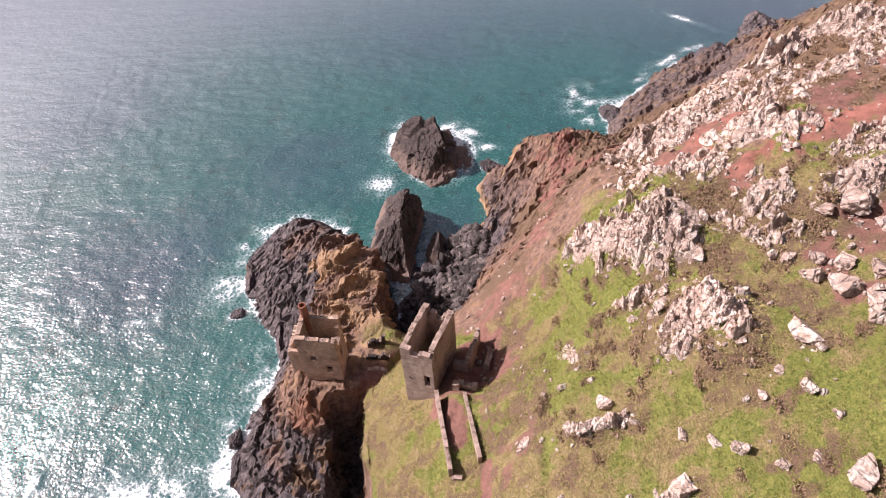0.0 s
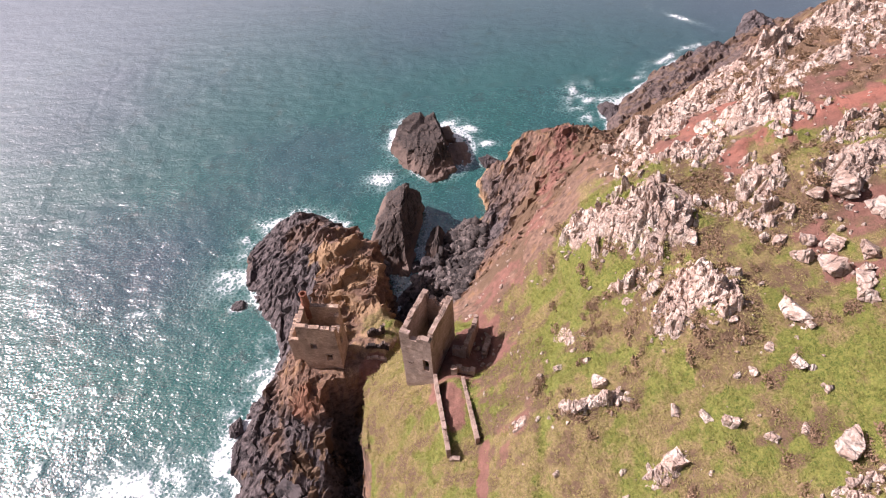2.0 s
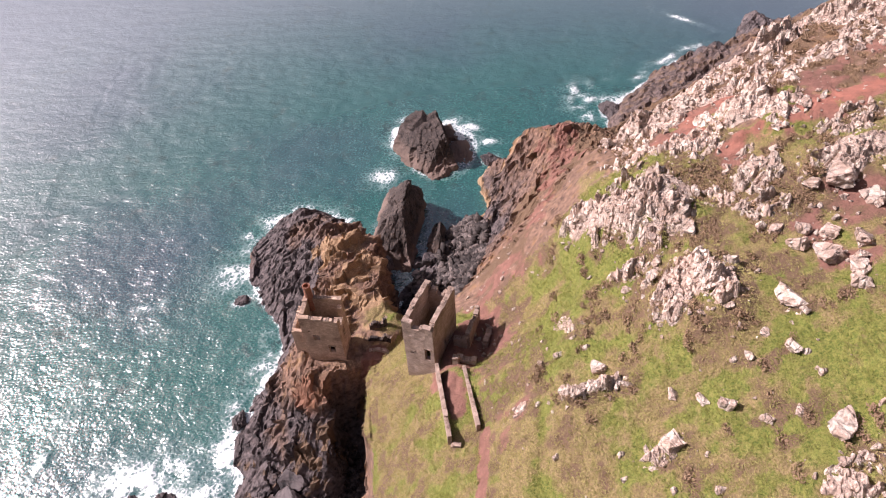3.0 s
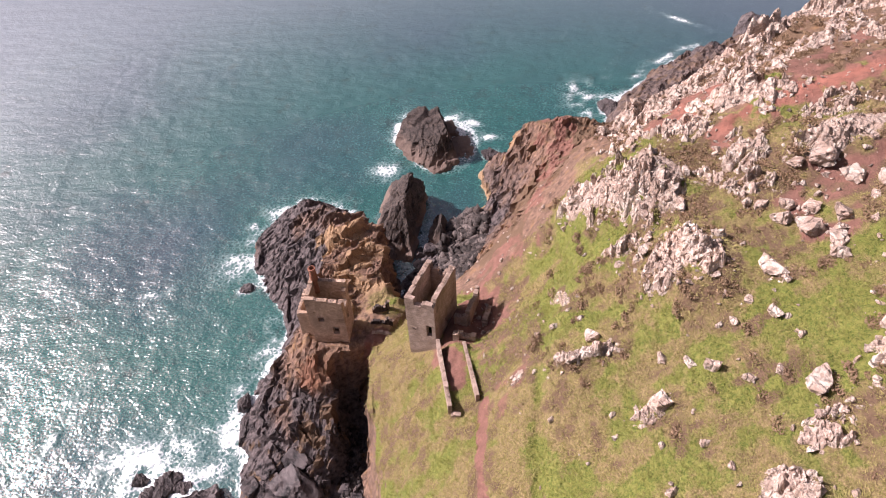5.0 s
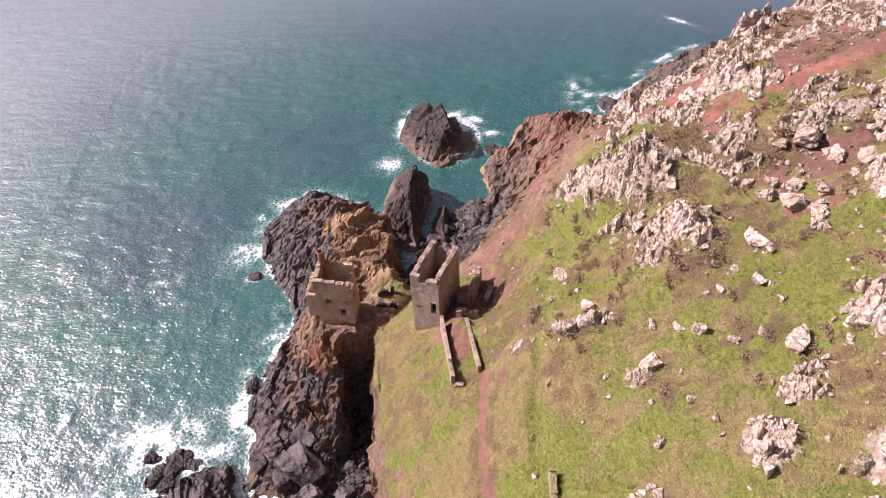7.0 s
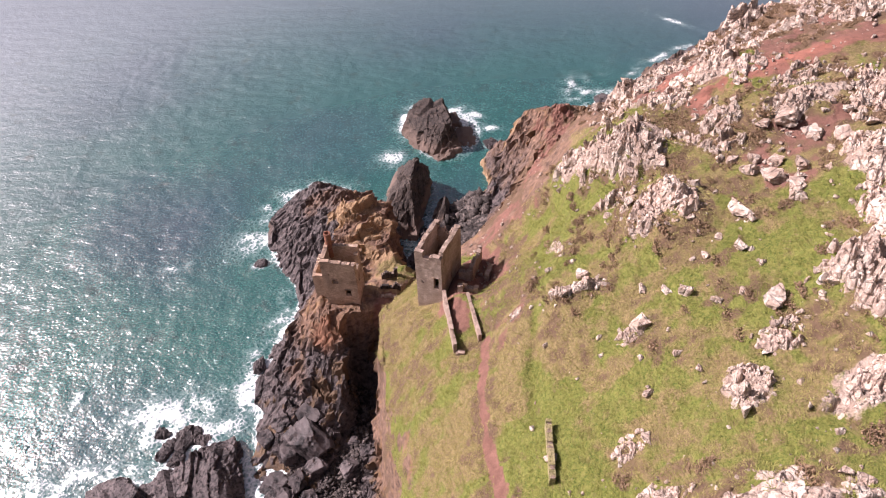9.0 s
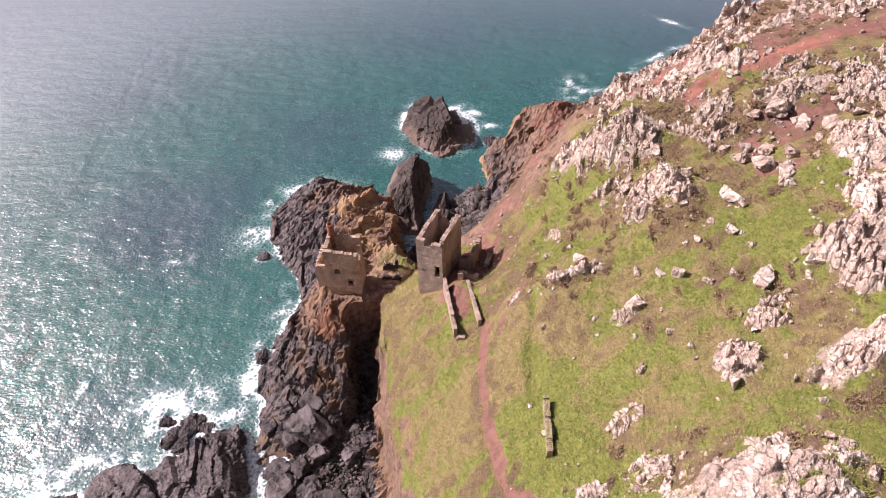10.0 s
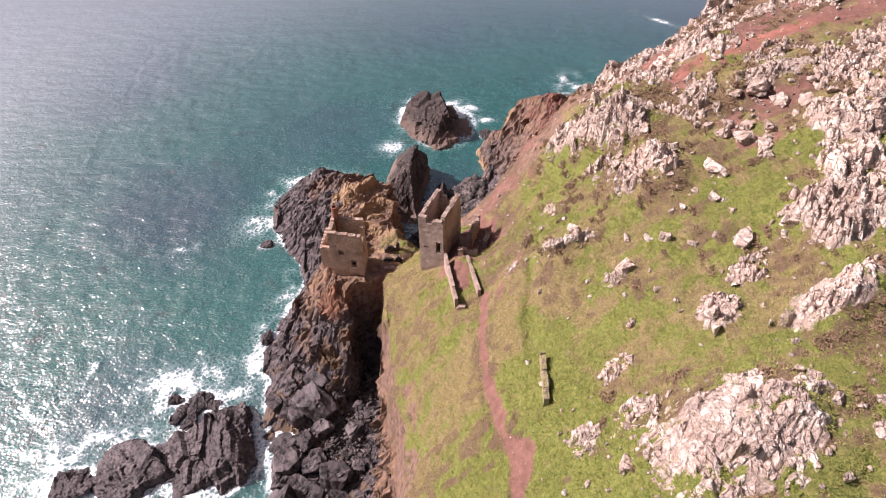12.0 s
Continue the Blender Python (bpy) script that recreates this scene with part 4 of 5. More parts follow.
# ---- rocks that stand in the sea: x, y, half lengths, height, turn, name, label ----
SEA_ROCKS = [
    (0.9, 161.0, 11.0, 14, 15, 4, "islet", "dark brown rocky islet ringed by white surf"),
    (-10.8, 125.5, 7.3, 14.8, 18.5, -6, "sea_pinnacle", "tall dark fin of rock standing off the cliff"),
    (-1.2, 119.5, 3.0, 6.0, 9, 0, "sea_pinnacle", "small dark rock pillar beside the cobble beach"),
    (-53.0, 39.0, 10.6, 10.6, 8.5, 12, "sea_rock", "broad flat-topped dark rock slab in the surf"),
    (-59.0, 52.0, 3.2, 2.8, 2.8, 30, "sea_rock", "low jagged dark reef awash in white foam"),
    (-62.5, 49.2, 2.6, 2.0, 2.2, 60, "sea_rock", "low jagged dark reef awash in white foam"),
    (-55.8, 51.2, 2.4, 1.8, 2.0, 10, "sea_rock", "low jagged dark reef awash in white foam"),
    (-60.2, 47.2, 2.6, 1.9, 2.2, 80, "sea_rock", "low jagged dark reef awash in white foam"),
    (-64.6, 53.0, 1.9, 1.5, 1.5, 20, "sea_rock", "low jagged dark reef awash in white foam"),
    (-70.0, 34.5, 8.5, 6.5, 5.0, 35, "sea_rock", "dark jagged rock breaking the surf"),
    (-81.5, 34.0, 5.5, 4.0, 3.5, 10, "sea_rock", "low dark rock half drowned in foam"),
    (-46.5, 69.5, 1.6, 2.6, 3.0, 0, "sea_rock", "small dark rock at the foot of the cliff"),
    (-45.0, 62.5, 1.8, 3.4, 3.5, 0, "sea_rock", "small dark rock at the foot of the cliff"),
    (-52.0, 104.0, 1.5, 1.5, 1.6, 0, "sea_rock", "small rock in the breakers off the headland"),
    (58.0, 176.0, 4.0, 5.0, 4.0, 0, "sea_rock", "dark rock at the foot of the far shore"),
    (73.0, 184.0, 5.0, 4.0, 5.0, 30, "sea_rock", "flat brown ledge at the foot of the far shore"),
    (84.0, 194.0, 6.0, 4.0, 5.5, 40, "sea_rock", "flat brown ledge at the foot of the far shore"),
    (98.0, 203.0, 7.0, 4.0, 6.5, 40, "sea_rock", "dark stepped ledge at the foot of the far shore"),
    (122.0, 217.0, 8.0, 6.0, 13.0, 40, "sea_rock", "dark hump of rock at the end of the far shore"),
    (16.0, 154.5, 3.2, 3.0, 2.6, 0, "sea_rock", "pale low rock at the tip of the promontory"),
]

# ---- sea ----
SX = spread([(-6000, -1000, 500), (-1000, -260, 60), (-260, -120, 6), (-120, 130, 0.8), (130, 300, 6), (300, 1200, 80), (1200, 6000, 600)])
SY = spread([(-3000, -300, 300), (-300, -20, 20), (-20, 240, 0.8), (240, 420, 6), (420, 1200, 60), (1200, 6000, 500)])
XS, YS = np.meshgrid(SX, SY)
bed = np.where((np.abs(XS) < 200) & (YS > -60) & (YS < 330), land(np.clip(XS, -200, 200), np.clip(YS, -60, 330), False), -14)
gap = np.maximum(-bed, 0) / 1.15
for cx, cy, rx, ry, hh, turn, *_ in SEA_ROCKS:
    c, s = math.cos(radians(turn)), math.sin(radians(turn))
    u, v = (XS - cx) * c + (YS - cy) * s, -(XS - cx) * s + (YS - cy) * c
    gap = np.minimum(gap, np.maximum((np.hypot(u / rx, v / ry) - 1) * min(rx, ry), 0))
s_a, s_b, s_c = fbm(XS / 14, YS / 14, 0.0, 4, 90), fbm(XS / 3.2, YS / 3.2, 0.0, 4, 91), fbm(XS / 40, YS / 40, 0.0, 3, 92)
# surf is thickest where the swell from the west meets rock; the cove behind the stacks lies quiet
west = smooth(8, -12, XS - 0.25 * np.maximum(YS - 90, 0)) + smooth(40, 55, XS)
quiet = np.clip(1.4 * blob(XS, YS, 4, 135, 11, 16) + 1.3 * blob(XS, YS, -16, 116, 8, 14), 0, 1)
reach = 1.7 + 2.0 * s_a + 1.2 * s_b
foam = smooth(1.0, 0.0, gap / np.maximum(reach, 0.6)) * (0.2 + 0.5 * np.clip(west, 0, 1)) * (1 - 0.85 * quiet)
for cx, cy, rx, ry, turn, w in ((-55, 113, 5.5, 5, 0, 1.0), (-52, 126, 3.5, 8, -25, 0.95), (-46, 133, 6, 3, 28, 0.9), (-37.5, 136.5, 7, 2.3, -8, 0.85), (-29, 132.5, 4, 1.6, -30, 0.6), (-17, 149, 4.0, 4.0, 0, 0.75), (-11.5, 170, 3.0, 8, -6, 0.95), (-0.5, 176.5, 8, 2.6, -6, 0.8), (10.5, 172.5, 4, 1.5, -30, 0.45), (-43, 85, 2.5, 6, 0, 0.7), (-43.5, 97, 3, 4, 0, 0.65),
                               (-75, 104, 3.5, 1.2, 20, 0.85), (-47.5, 66, 3.2, 9, 0, 1.0), (-44.5, 79, 2.6, 5, 0, 0.9), (-63, 58, 9, 5, 20, 0.7), (-55, 54.5, 8, 3, 0, 0.65), (-80, 41, 9, 5.0, 20, 0.8), (-42, 40, 2, 8, 15, 0.3), (-70, 47, 12, 4, 30, 0.6), (-86, 68, 1.4, 9, -12, 0.5), (49, 187, 4, 9, -20, 0.55), (56, 184, 8, 1.8, 10, 0.6), (49, 174, 2.5, 5, 0, 0.65),
                               (65, 183, 5, 1.6, 20, 0.6), (74, 198, 2.2, 6, -40, 0.55), (86, 207, 8, 1.6, 35, 0.55), (98, 213.5, 7, 1.8, 15, 0.7), (98, 236, 8.5, 1.5, -48, 0.62), (62, 199, 1.5, 7, -30, 0.5), (16, 164, 3, 2, 0, 0.6)):
    foam = np.maximum(foam, (0.86 * w + 0.5 * s_b + 0.3 * s_a) * blob(XS, YS, cx, cy, rx, ry, turn) ** 0.7)
shoal = np.clip(0.25 + 0.9 * np.exp(-gap / 30) + 0.5 * s_c, 0, 1) * smooth(260, 120, np.hypot(XS + 30, YS - 90))
swell = 0.18 * s_a + 0.10 * s_b + 0.25 * np.clip(foam, 0, 1) * (0.5 + s_b)
swell = np.where((np.abs(XS) < 119) & (YS > -19) & (YS < 239), swell, 0)
# broken rises with distance: rougher water, and the painted sky tone
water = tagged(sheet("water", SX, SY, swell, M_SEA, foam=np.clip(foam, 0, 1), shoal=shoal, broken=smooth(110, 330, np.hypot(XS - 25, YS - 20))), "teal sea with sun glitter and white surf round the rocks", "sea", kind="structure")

# ---- building blocks ----
def part(name, bm, material, parent=None, label=""):
    me = bpy.data.meshes.new(name)
    bm.to_mesh(me)
    bm.free()
    me.materials.append(material)
    ob = new(name, me)
    ob.parent = parent
    if label:
        tagged(ob, label)
    return ob


def empty(name, m, label, category, group=""):
    ob = new(name)
    ob.matrix_world = m
    return tagged(ob, label, category, group)


def rock_mesh(name, seed, half, cuts=14, level=4, rough=0.12, grain=0.5, flat=0.0, material=None, lean=0.0, faces=()):
    """A stone cut by random planes, jointed and worn; half: half lengths."""
    rng = np.random.default_rng(seed)
    bm = bmesh.new()
    bmesh.ops.create_icosphere(bm, subdivisions=level, radius=1)
    me = bpy.data.meshes.new(name)
    bm.to_mesh(me)
    bm.free()
    d = np.empty(len(me.vertices) * 3, np.float32)
    me.vertices.foreach_get("co", d)
    d = d.reshape(-1, 3).astype(float)
    d /= np.linalg.norm(d, axis=1)[:, None]
    r = np.full(len(d), 1.25)
    for k in range(cuts):
        n = rng.normal(size=3)
        if k < 4 * flat:
            n = np.array([rng.normal() * 0.25, rng.normal() * 0.25, 1])
        n /= np.linalg.norm(n)
        dot = d @ n
        r = np.where(dot > 0.05, np.minimum(r, rng.uniform(0.62, 0.98) / np.maximum(dot, 0.05)), r)
    for n, reach in faces:
        n = np.array(n, float) * np.array(half)
        n /= np.linalg.norm(n)
        dot = d @ n
        r = np.where(dot > 0.02, np.minimum(r, reach / np.maximum(dot, 0.02)), r)
    q = d * r[:, None] * np.array(half)
    q[:, 0] += lean * q[:, 2]
    s, size = seed * 3.7, min(half)
    g = size * grain
    disp = rough * (0.8 * fbm(q[:, 0] / size + s, q[:, 1] / size, q[:, 2] / size, 3, seed) + 2.4 * facet(q[:, 0] / (1.2 * g) + s, q[:, 1] / (2.4 * g), q[:, 2] / (2.0 * g), seed))
    disp = disp + rough * (1.4 * facet(q[:, 0] / (0.5 * g), q[:, 1] / (1.1 * g) + s, q[:, 2] / (0.9 * g), seed + 20) + 0.6 * facet(q[:, 0] / (0.2 * g), q[:, 1] / (0.4 * g), q[:, 2] / (0.35 * g) + s, seed + 40))
    q = q + d * (disp * size)[:, None]
    me.vertices.foreach_set("co", q.astype(np.float32).ravel())
    me.polygons.foreach_set("use_smooth", np.zeros(len(me.polygons), bool))
    me.update()
    me.materials.append(material or M_PALE)
    return me


def block(rng, low=0.6, high=0.82, skew=0.16):
    """Six jittered joint planes, as of a quarried or frost-split block."""
    return [(tuple(np.array(n) + rng.normal(size=3) * skew), rng.uniform(low, high)) for n in ((1, 0, 0), (-1, 0, 0), (0, 1, 0), (0, -1, 0), (0, 0, 1), (0, 0, -1))]


def hull_stone(name, seed, half, count=16, power=4.0, material=None):
    """An angular stone: the hull of points strewn over a rounded box."""
    rng = np.random.default_rng(seed)
    p = rng.normal(size=(count, 3))
    p /= (np.abs(p) ** power).sum(1)[:, None] ** (1 / power)
    p *= rng.uniform(0.82, 1.0, size=(count, 1)) * np.array(half)
    bm = bmesh.new()
    for q in p:
        bm.verts.new(q)
    got = bmesh.ops.convex_hull(bm, input=bm.verts[:])
    bmesh.ops.delete(bm, geom=[g for g in set(got["geom_interior"]) | set(got["geom_unused"]) if isinstance(g, bmesh.types.BMVert)], context="VERTS")
    bmesh.ops.triangulate(bm, faces=bm.faces[:])
    me = bpy.data.meshes.new(name)
    bm.to_mesh(me)
    bm.free()
    me.materials.append(material or M_PALE)
    return me


def split_block(name, seed, half, count=11, cuts=3, material=None):
    """A frost-split block: flat faces and sharp corners, chipped along its joints."""
    rng = np.random.default_rng(seed)
    p = rng.uniform(-1, 1, size=(count, 3))
    p /= (np.abs(p) ** 7).sum(1)[:, None] ** (1 / 7)
    p *= rng.uniform(0.8, 1.0, size=(count, 1)) * np.array(half)
    bm = bmesh.new()
    for q in p:
        bm.verts.new(q)
    got = bmesh.ops.convex_hull(bm, input=bm.verts[:])
    bmesh.ops.delete(bm, geom=[g for g in set(got["geom_interior"]) | set(got["geom_unused"]) if isinstance(g, bmesh.types.BMVert)], context="VERTS")
    bmesh.ops.subdivide_edges(bm, edges=bm.edges[:], cuts=cuts, use_grid_fill=True)
    bmesh.ops.triangulate(bm, faces=bm.faces[:])
    q = np.array([v.co for v in bm.verts]) * 2.6
    chip = 1 + 0.13 * facet(q[:, 0] + seed, q[:, 1], q[:, 2] * 1.6, seed) + 0.05 * facet(q[:, 0] * 2.7, q[:, 1] * 2.7 + seed, q[:, 2] * 4, seed + 9)
    for v, w in zip(bm.verts, chip):
        v.co *= float(w)
    me = bpy.data.meshes.new(name)
    bm.to_mesh(me)
    bm.free()
    me.materials.append(material or M_PALE)
    return me


def ground_grid(x, y):
    i, j = np.clip(np.searchsorted(GX, x) - 1, 0, len(GX) - 2), np.clip(np.searchsorted(GY, y) - 1, 0, len(GY) - 2)
    u, v = (x - GX[i]) / (GX[i + 1] - GX[i]), (y - GY[j]) / (GY[j + 1] - GY[j])
    return (H0[j, i] * (1 - u) + H0[j, i + 1] * u) * (1 - v) + (H0[j + 1, i] * (1 - u) + H0[j + 1, i + 1] * u) * v


def crag_mesh(name, cx, cy, rx, ry, turn, relief, long, wide, strike, seed, step, zero, ragged=0.5, material=None):
    """Living rock that breaks through the turf: upright ribs between deep joints, split again into blocks."""
    c, s = math.cos(radians(turn)), math.sin(radians(turn))
    gu, gv = np.arange(-1.4 * rx, 1.4 * rx + step, step), np.arange(-1.4 * ry, 1.4 * ry + step, step)
    U, V = np.meshgrid(gu, gv)
    x, y = cx + U * c - V * s, cy + U * s + V * c
    base = ground_grid(x, y)
    r = np.hypot(U / rx, V / ry) + ragged * fbm(x / 2.6, y / 2.6, 0.0, 3, seed) + 0.12 * vnoise(x / 0.7, y / 0.7, 0, seed + 2)
    env = smooth(1.12, 0.62, r)
    k, q = math.cos(radians(strike)), math.sin(radians(strike))
    a, b = x * k + y * q, -x * q + y * k
    a, b = a + 0.9 * vnoise(x / 3, y / 3, 0, seed + 5), b + 0.7 * vnoise(x / 2.4, y / 2.4, 4, seed + 6)
    d1, d2, _ = cells(a / long, b / wide, 0.5, seed + 7)
    e1, e2, _ = cells(a / (0.42 * long), b / (0.5 * wide), 0.5, seed + 8)
    body = 0.5 + 1.05 * facet(a / long, b / wide, 0.5, seed + 7) + 0.55 * facet(a / (0.42 * long), b / (0.5 * wide), 0.5, seed + 8) + 0.25 * facet(a / (0.16 * long), b / (0.22 * wide), 0.5, seed + 9)
    body = body - 0.5 * smooth(0.16, 0.0, d2 - d1) - 0.24 * smooth(0.16, 0.0, e2 - e1)
    h = base - 0.35 + env * relief * body + 0.35 * env
    keep = h > base - 0.12
    keep = keep[:-1, :-1] | keep[1:, :-1] | keep[:-1, 1:] | keep[1:, 1:]
    i = np.arange(h.size).reshape(h.shape)
    quads = np.stack([i[:-1, :-1], i[:-1, 1:], i[1:, 1:], i[1:, :-1]], -1)[keep].astype(np.int32)
    used, quads = np.unique(quads, return_inverse=True)
    quads = quads.reshape(-1, 4).astype(np.int32)
    lean = 0.22 * (h - base)
    co = np.stack([(x - cx - lean * q).ravel(), (y - cy + lean * k).ravel(), (h - zero).ravel()], 1)[used].astype(np.float32)
    me = bpy.data.meshes.new(name)
    me.vertices.add(len(co))
    me.vertices.foreach_set("co", co.ravel())
    me.loops.add(quads.size)
    me.loops.foreach_set("vertex_index", quads.ravel())
    me.polygons.add(len(quads))
    me.polygons.foreach_set("loop_start", np.arange(0, quads.size, 4, dtype=np.int32))
    me.update(calc_edges=True)
    me.polygons.foreach_set("use_smooth", np.zeros(len(quads), bool))
    me.materials.append(material or M_PALE)
    return me


def joined(name, base, placed, material, straw=None):
    """Many small pieces in one mesh: base is a list of (vertices, faces), placed a list of (which, matrix 3x3, place)."""
    vs, fs, n = [], [], 0
    for k, m, p in placed:
        v, f = base[k]
        vs.append(v @ m.T + p)
        fs.append(f + n)
        n += len(v)
    vs, fs = np.concatenate(vs).astype(np.float32), np.concatenate(fs).astype(np.int32)
    w = fs.shape[1]
    me = bpy.data.meshes.new(name)
    me.vertices.add(len(vs))
    me.vertices.foreach_set("co", vs.ravel())
    me.loops.add(fs.size)
    me.loops.foreach_set("vertex_index", fs.ravel())
    me.polygons.add(len(fs))
    me.polygons.foreach_set("loop_start", np.arange(0, fs.size, w, dtype=np.int32))
    me.update(calc_edges=True)
    if straw is not None:
        v = np.concatenate([np.full(len(base[k][0]), w) for (k, _, _), w in zip(placed, straw)])
        me.attributes.new("straw", "FLOAT", "POINT").data.foreach_set("value", v.astype(np.float32))
    me.materials.append(material)
    return new(name, me)


def raw(me):
    v = np.empty(len(me.vertices) * 3, np.float32)
    me.vertices.foreach_get("co", v)
    f = np.empty(len(me.polygons) * 3, np.int32)
    me.polygons.foreach_get("vertices", f)
    return v.reshape(-1, 3).astype(float), f.reshape(-1, 3)


def turned(rng, size, tilt=0.5):
    e = Euler((rng.normal() * tilt, rng.normal() * tilt, rng.uniform(0, 6.28)))
    return np.array(e.to_matrix()) * size


# ---- the ruined engine houses ----
def wall(name, parent, m, length, thick, top, foot=lambda s: 0.0, holes=(), material=None, seed=0, step=0.3, rough=0.025, label=""):
    """A rubble wall along its own x: top(s) and foot(s) give its heights, holes are (from, to, sill, head)."""
    rng = np.random.default_rng(seed)
    nx = max(2, int(round(length / step)))
    xs = np.linspace(0, length, nx + 1)
    mid = (xs[:-1] + xs[1:]) / 2
    tops = np.array([top(s) for s in mid]) + 0.12 * vnoise(mid * 0.8, seed, 0, 5) + rng.uniform(-0.03, 0.03, nx)
    feet = np.array([foot(s) for s in mid])
    z0, z1 = feet.min(), tops.max()
    nz = max(2, int(round((z1 - z0) / step)))
    zs = np.linspace(z0, z1, nz + 1)
    zm = (zs[:-1] + zs[1:]) / 2
    solid = (zm[None] < tops[:, None]) & (zm[None] > feet[:, None] - step)
    for a, b, c, d in holes:
        solid &= ~((mid[:, None] > a) & (mid[:, None] < b) & (zm[None] > c) & (zm[None] < d))
    bm = bmesh.new()
    made = {}

    def vert(i, k, j):
        key = (i, k, j)
        if key not in made:
            x, z = xs[i], zs[j]
            y = (k - 0.5) * thick
            o = [rough * float(v) for v in (vnoise(x * 1.7 + seed, y * 2, z * 1.7, 1), vnoise(x * 1.7, y * 2 + seed, z * 1.7, 2), vnoise(x * 1.7, y * 2, z * 1.7 + seed, 3))]
            made[key] = bm.verts.new((x + o[0], y + o[1] * 1.4, z + o[2] * 1.6))
        return made[key]
    full = np.zeros((nx + 2, nz + 2), bool)
    full[1:-1, 1:-1] = solid
    for i in range(nx):
        for j in range(nz):
            if not solid[i, j]:
                continue
            bm.faces.new((vert(i, 0, j), vert(i + 1, 0, j), vert(i + 1, 0, j + 1), vert(i, 0, j + 1)))
            bm.faces.new((vert(i, 1, j), vert(i, 1, j + 1), vert(i + 1, 1, j + 1), vert(i + 1, 1, j)))
            if not full[i, j + 1]:
                bm.faces.new((vert(i, 0, j), vert(i, 0, j + 1), vert(i, 1, j + 1), vert(i, 1, j)))
            if not full[i + 2, j + 1]:
                bm.faces.new((vert(i + 1, 0, j), vert(i + 1, 1, j), vert(i + 1, 1, j + 1), vert(i + 1, 0, j + 1)))
            if not full[i + 1, j]:
                bm.faces.new((vert(i, 0, j), vert(i, 1, j), vert(i + 1, 1, j), vert(i + 1, 0, j)))
            if not full[i + 1, j + 2]:
                bm.faces.new((vert(i, 0, j + 1), vert(i + 1, 0, j + 1), vert(i + 1, 1, j + 1), vert(i, 1, j + 1)))
    ob = part(name, bm, material or M_WALL, parent, label)
    ob.matrix_local = m
    return ob, tops, mid


STONES = [rock_mesh("stone", 900 + k, (0.5, 0.38, 0.3), cuts=12, level=2, rough=0.1, material=M_CAP) for k in range(5)]


def coping(parent, m, mid, tops, thick, size, seed, skip=()):
    """Weathered stones along a wall's head."""
    rng = np.random.default_rng(seed)
    s = mid[0]
    while s < mid[-1]:
        w = rng.uniform(0.32, 0.6) * size
        z = float(np.interp(s + w / 2, mid, tops))
        if not any(a < s + w / 2 < b for a, b in skip):
            ob = new("coping_stone", STONES[rng.integers(5)])
            ob.parent = parent
            ob.matrix_local = m @ pose(s + w / 2, rng.uniform(-0.05, 0.05), z - 0.02, rng.uniform(-3, 3), rng.uniform(-3, 3), rng.uniform(-4, 4)) @ Matrix.Diagonal((w * 1.4, thick * rng.uniform(1.05, 1.3), rng.uniform(0.12, 0.24) * size, 1))
        s += w


def lintel(parent, m, x, z, w, depth, material):
    bm = bmesh.new()
    bmesh.ops.create_cube(bm, size=1)
    bmesh.ops.scale(bm, vec=(w, depth, 0.28), verts=bm.verts)
    bmesh.ops.bevel(bm, geom=bm.edges[:], offset=0.04, segments=1, affect="EDGES")
    ob = part("lintel", bm, material, parent)
    ob.matrix_local = m @ pose(x, 0, z)


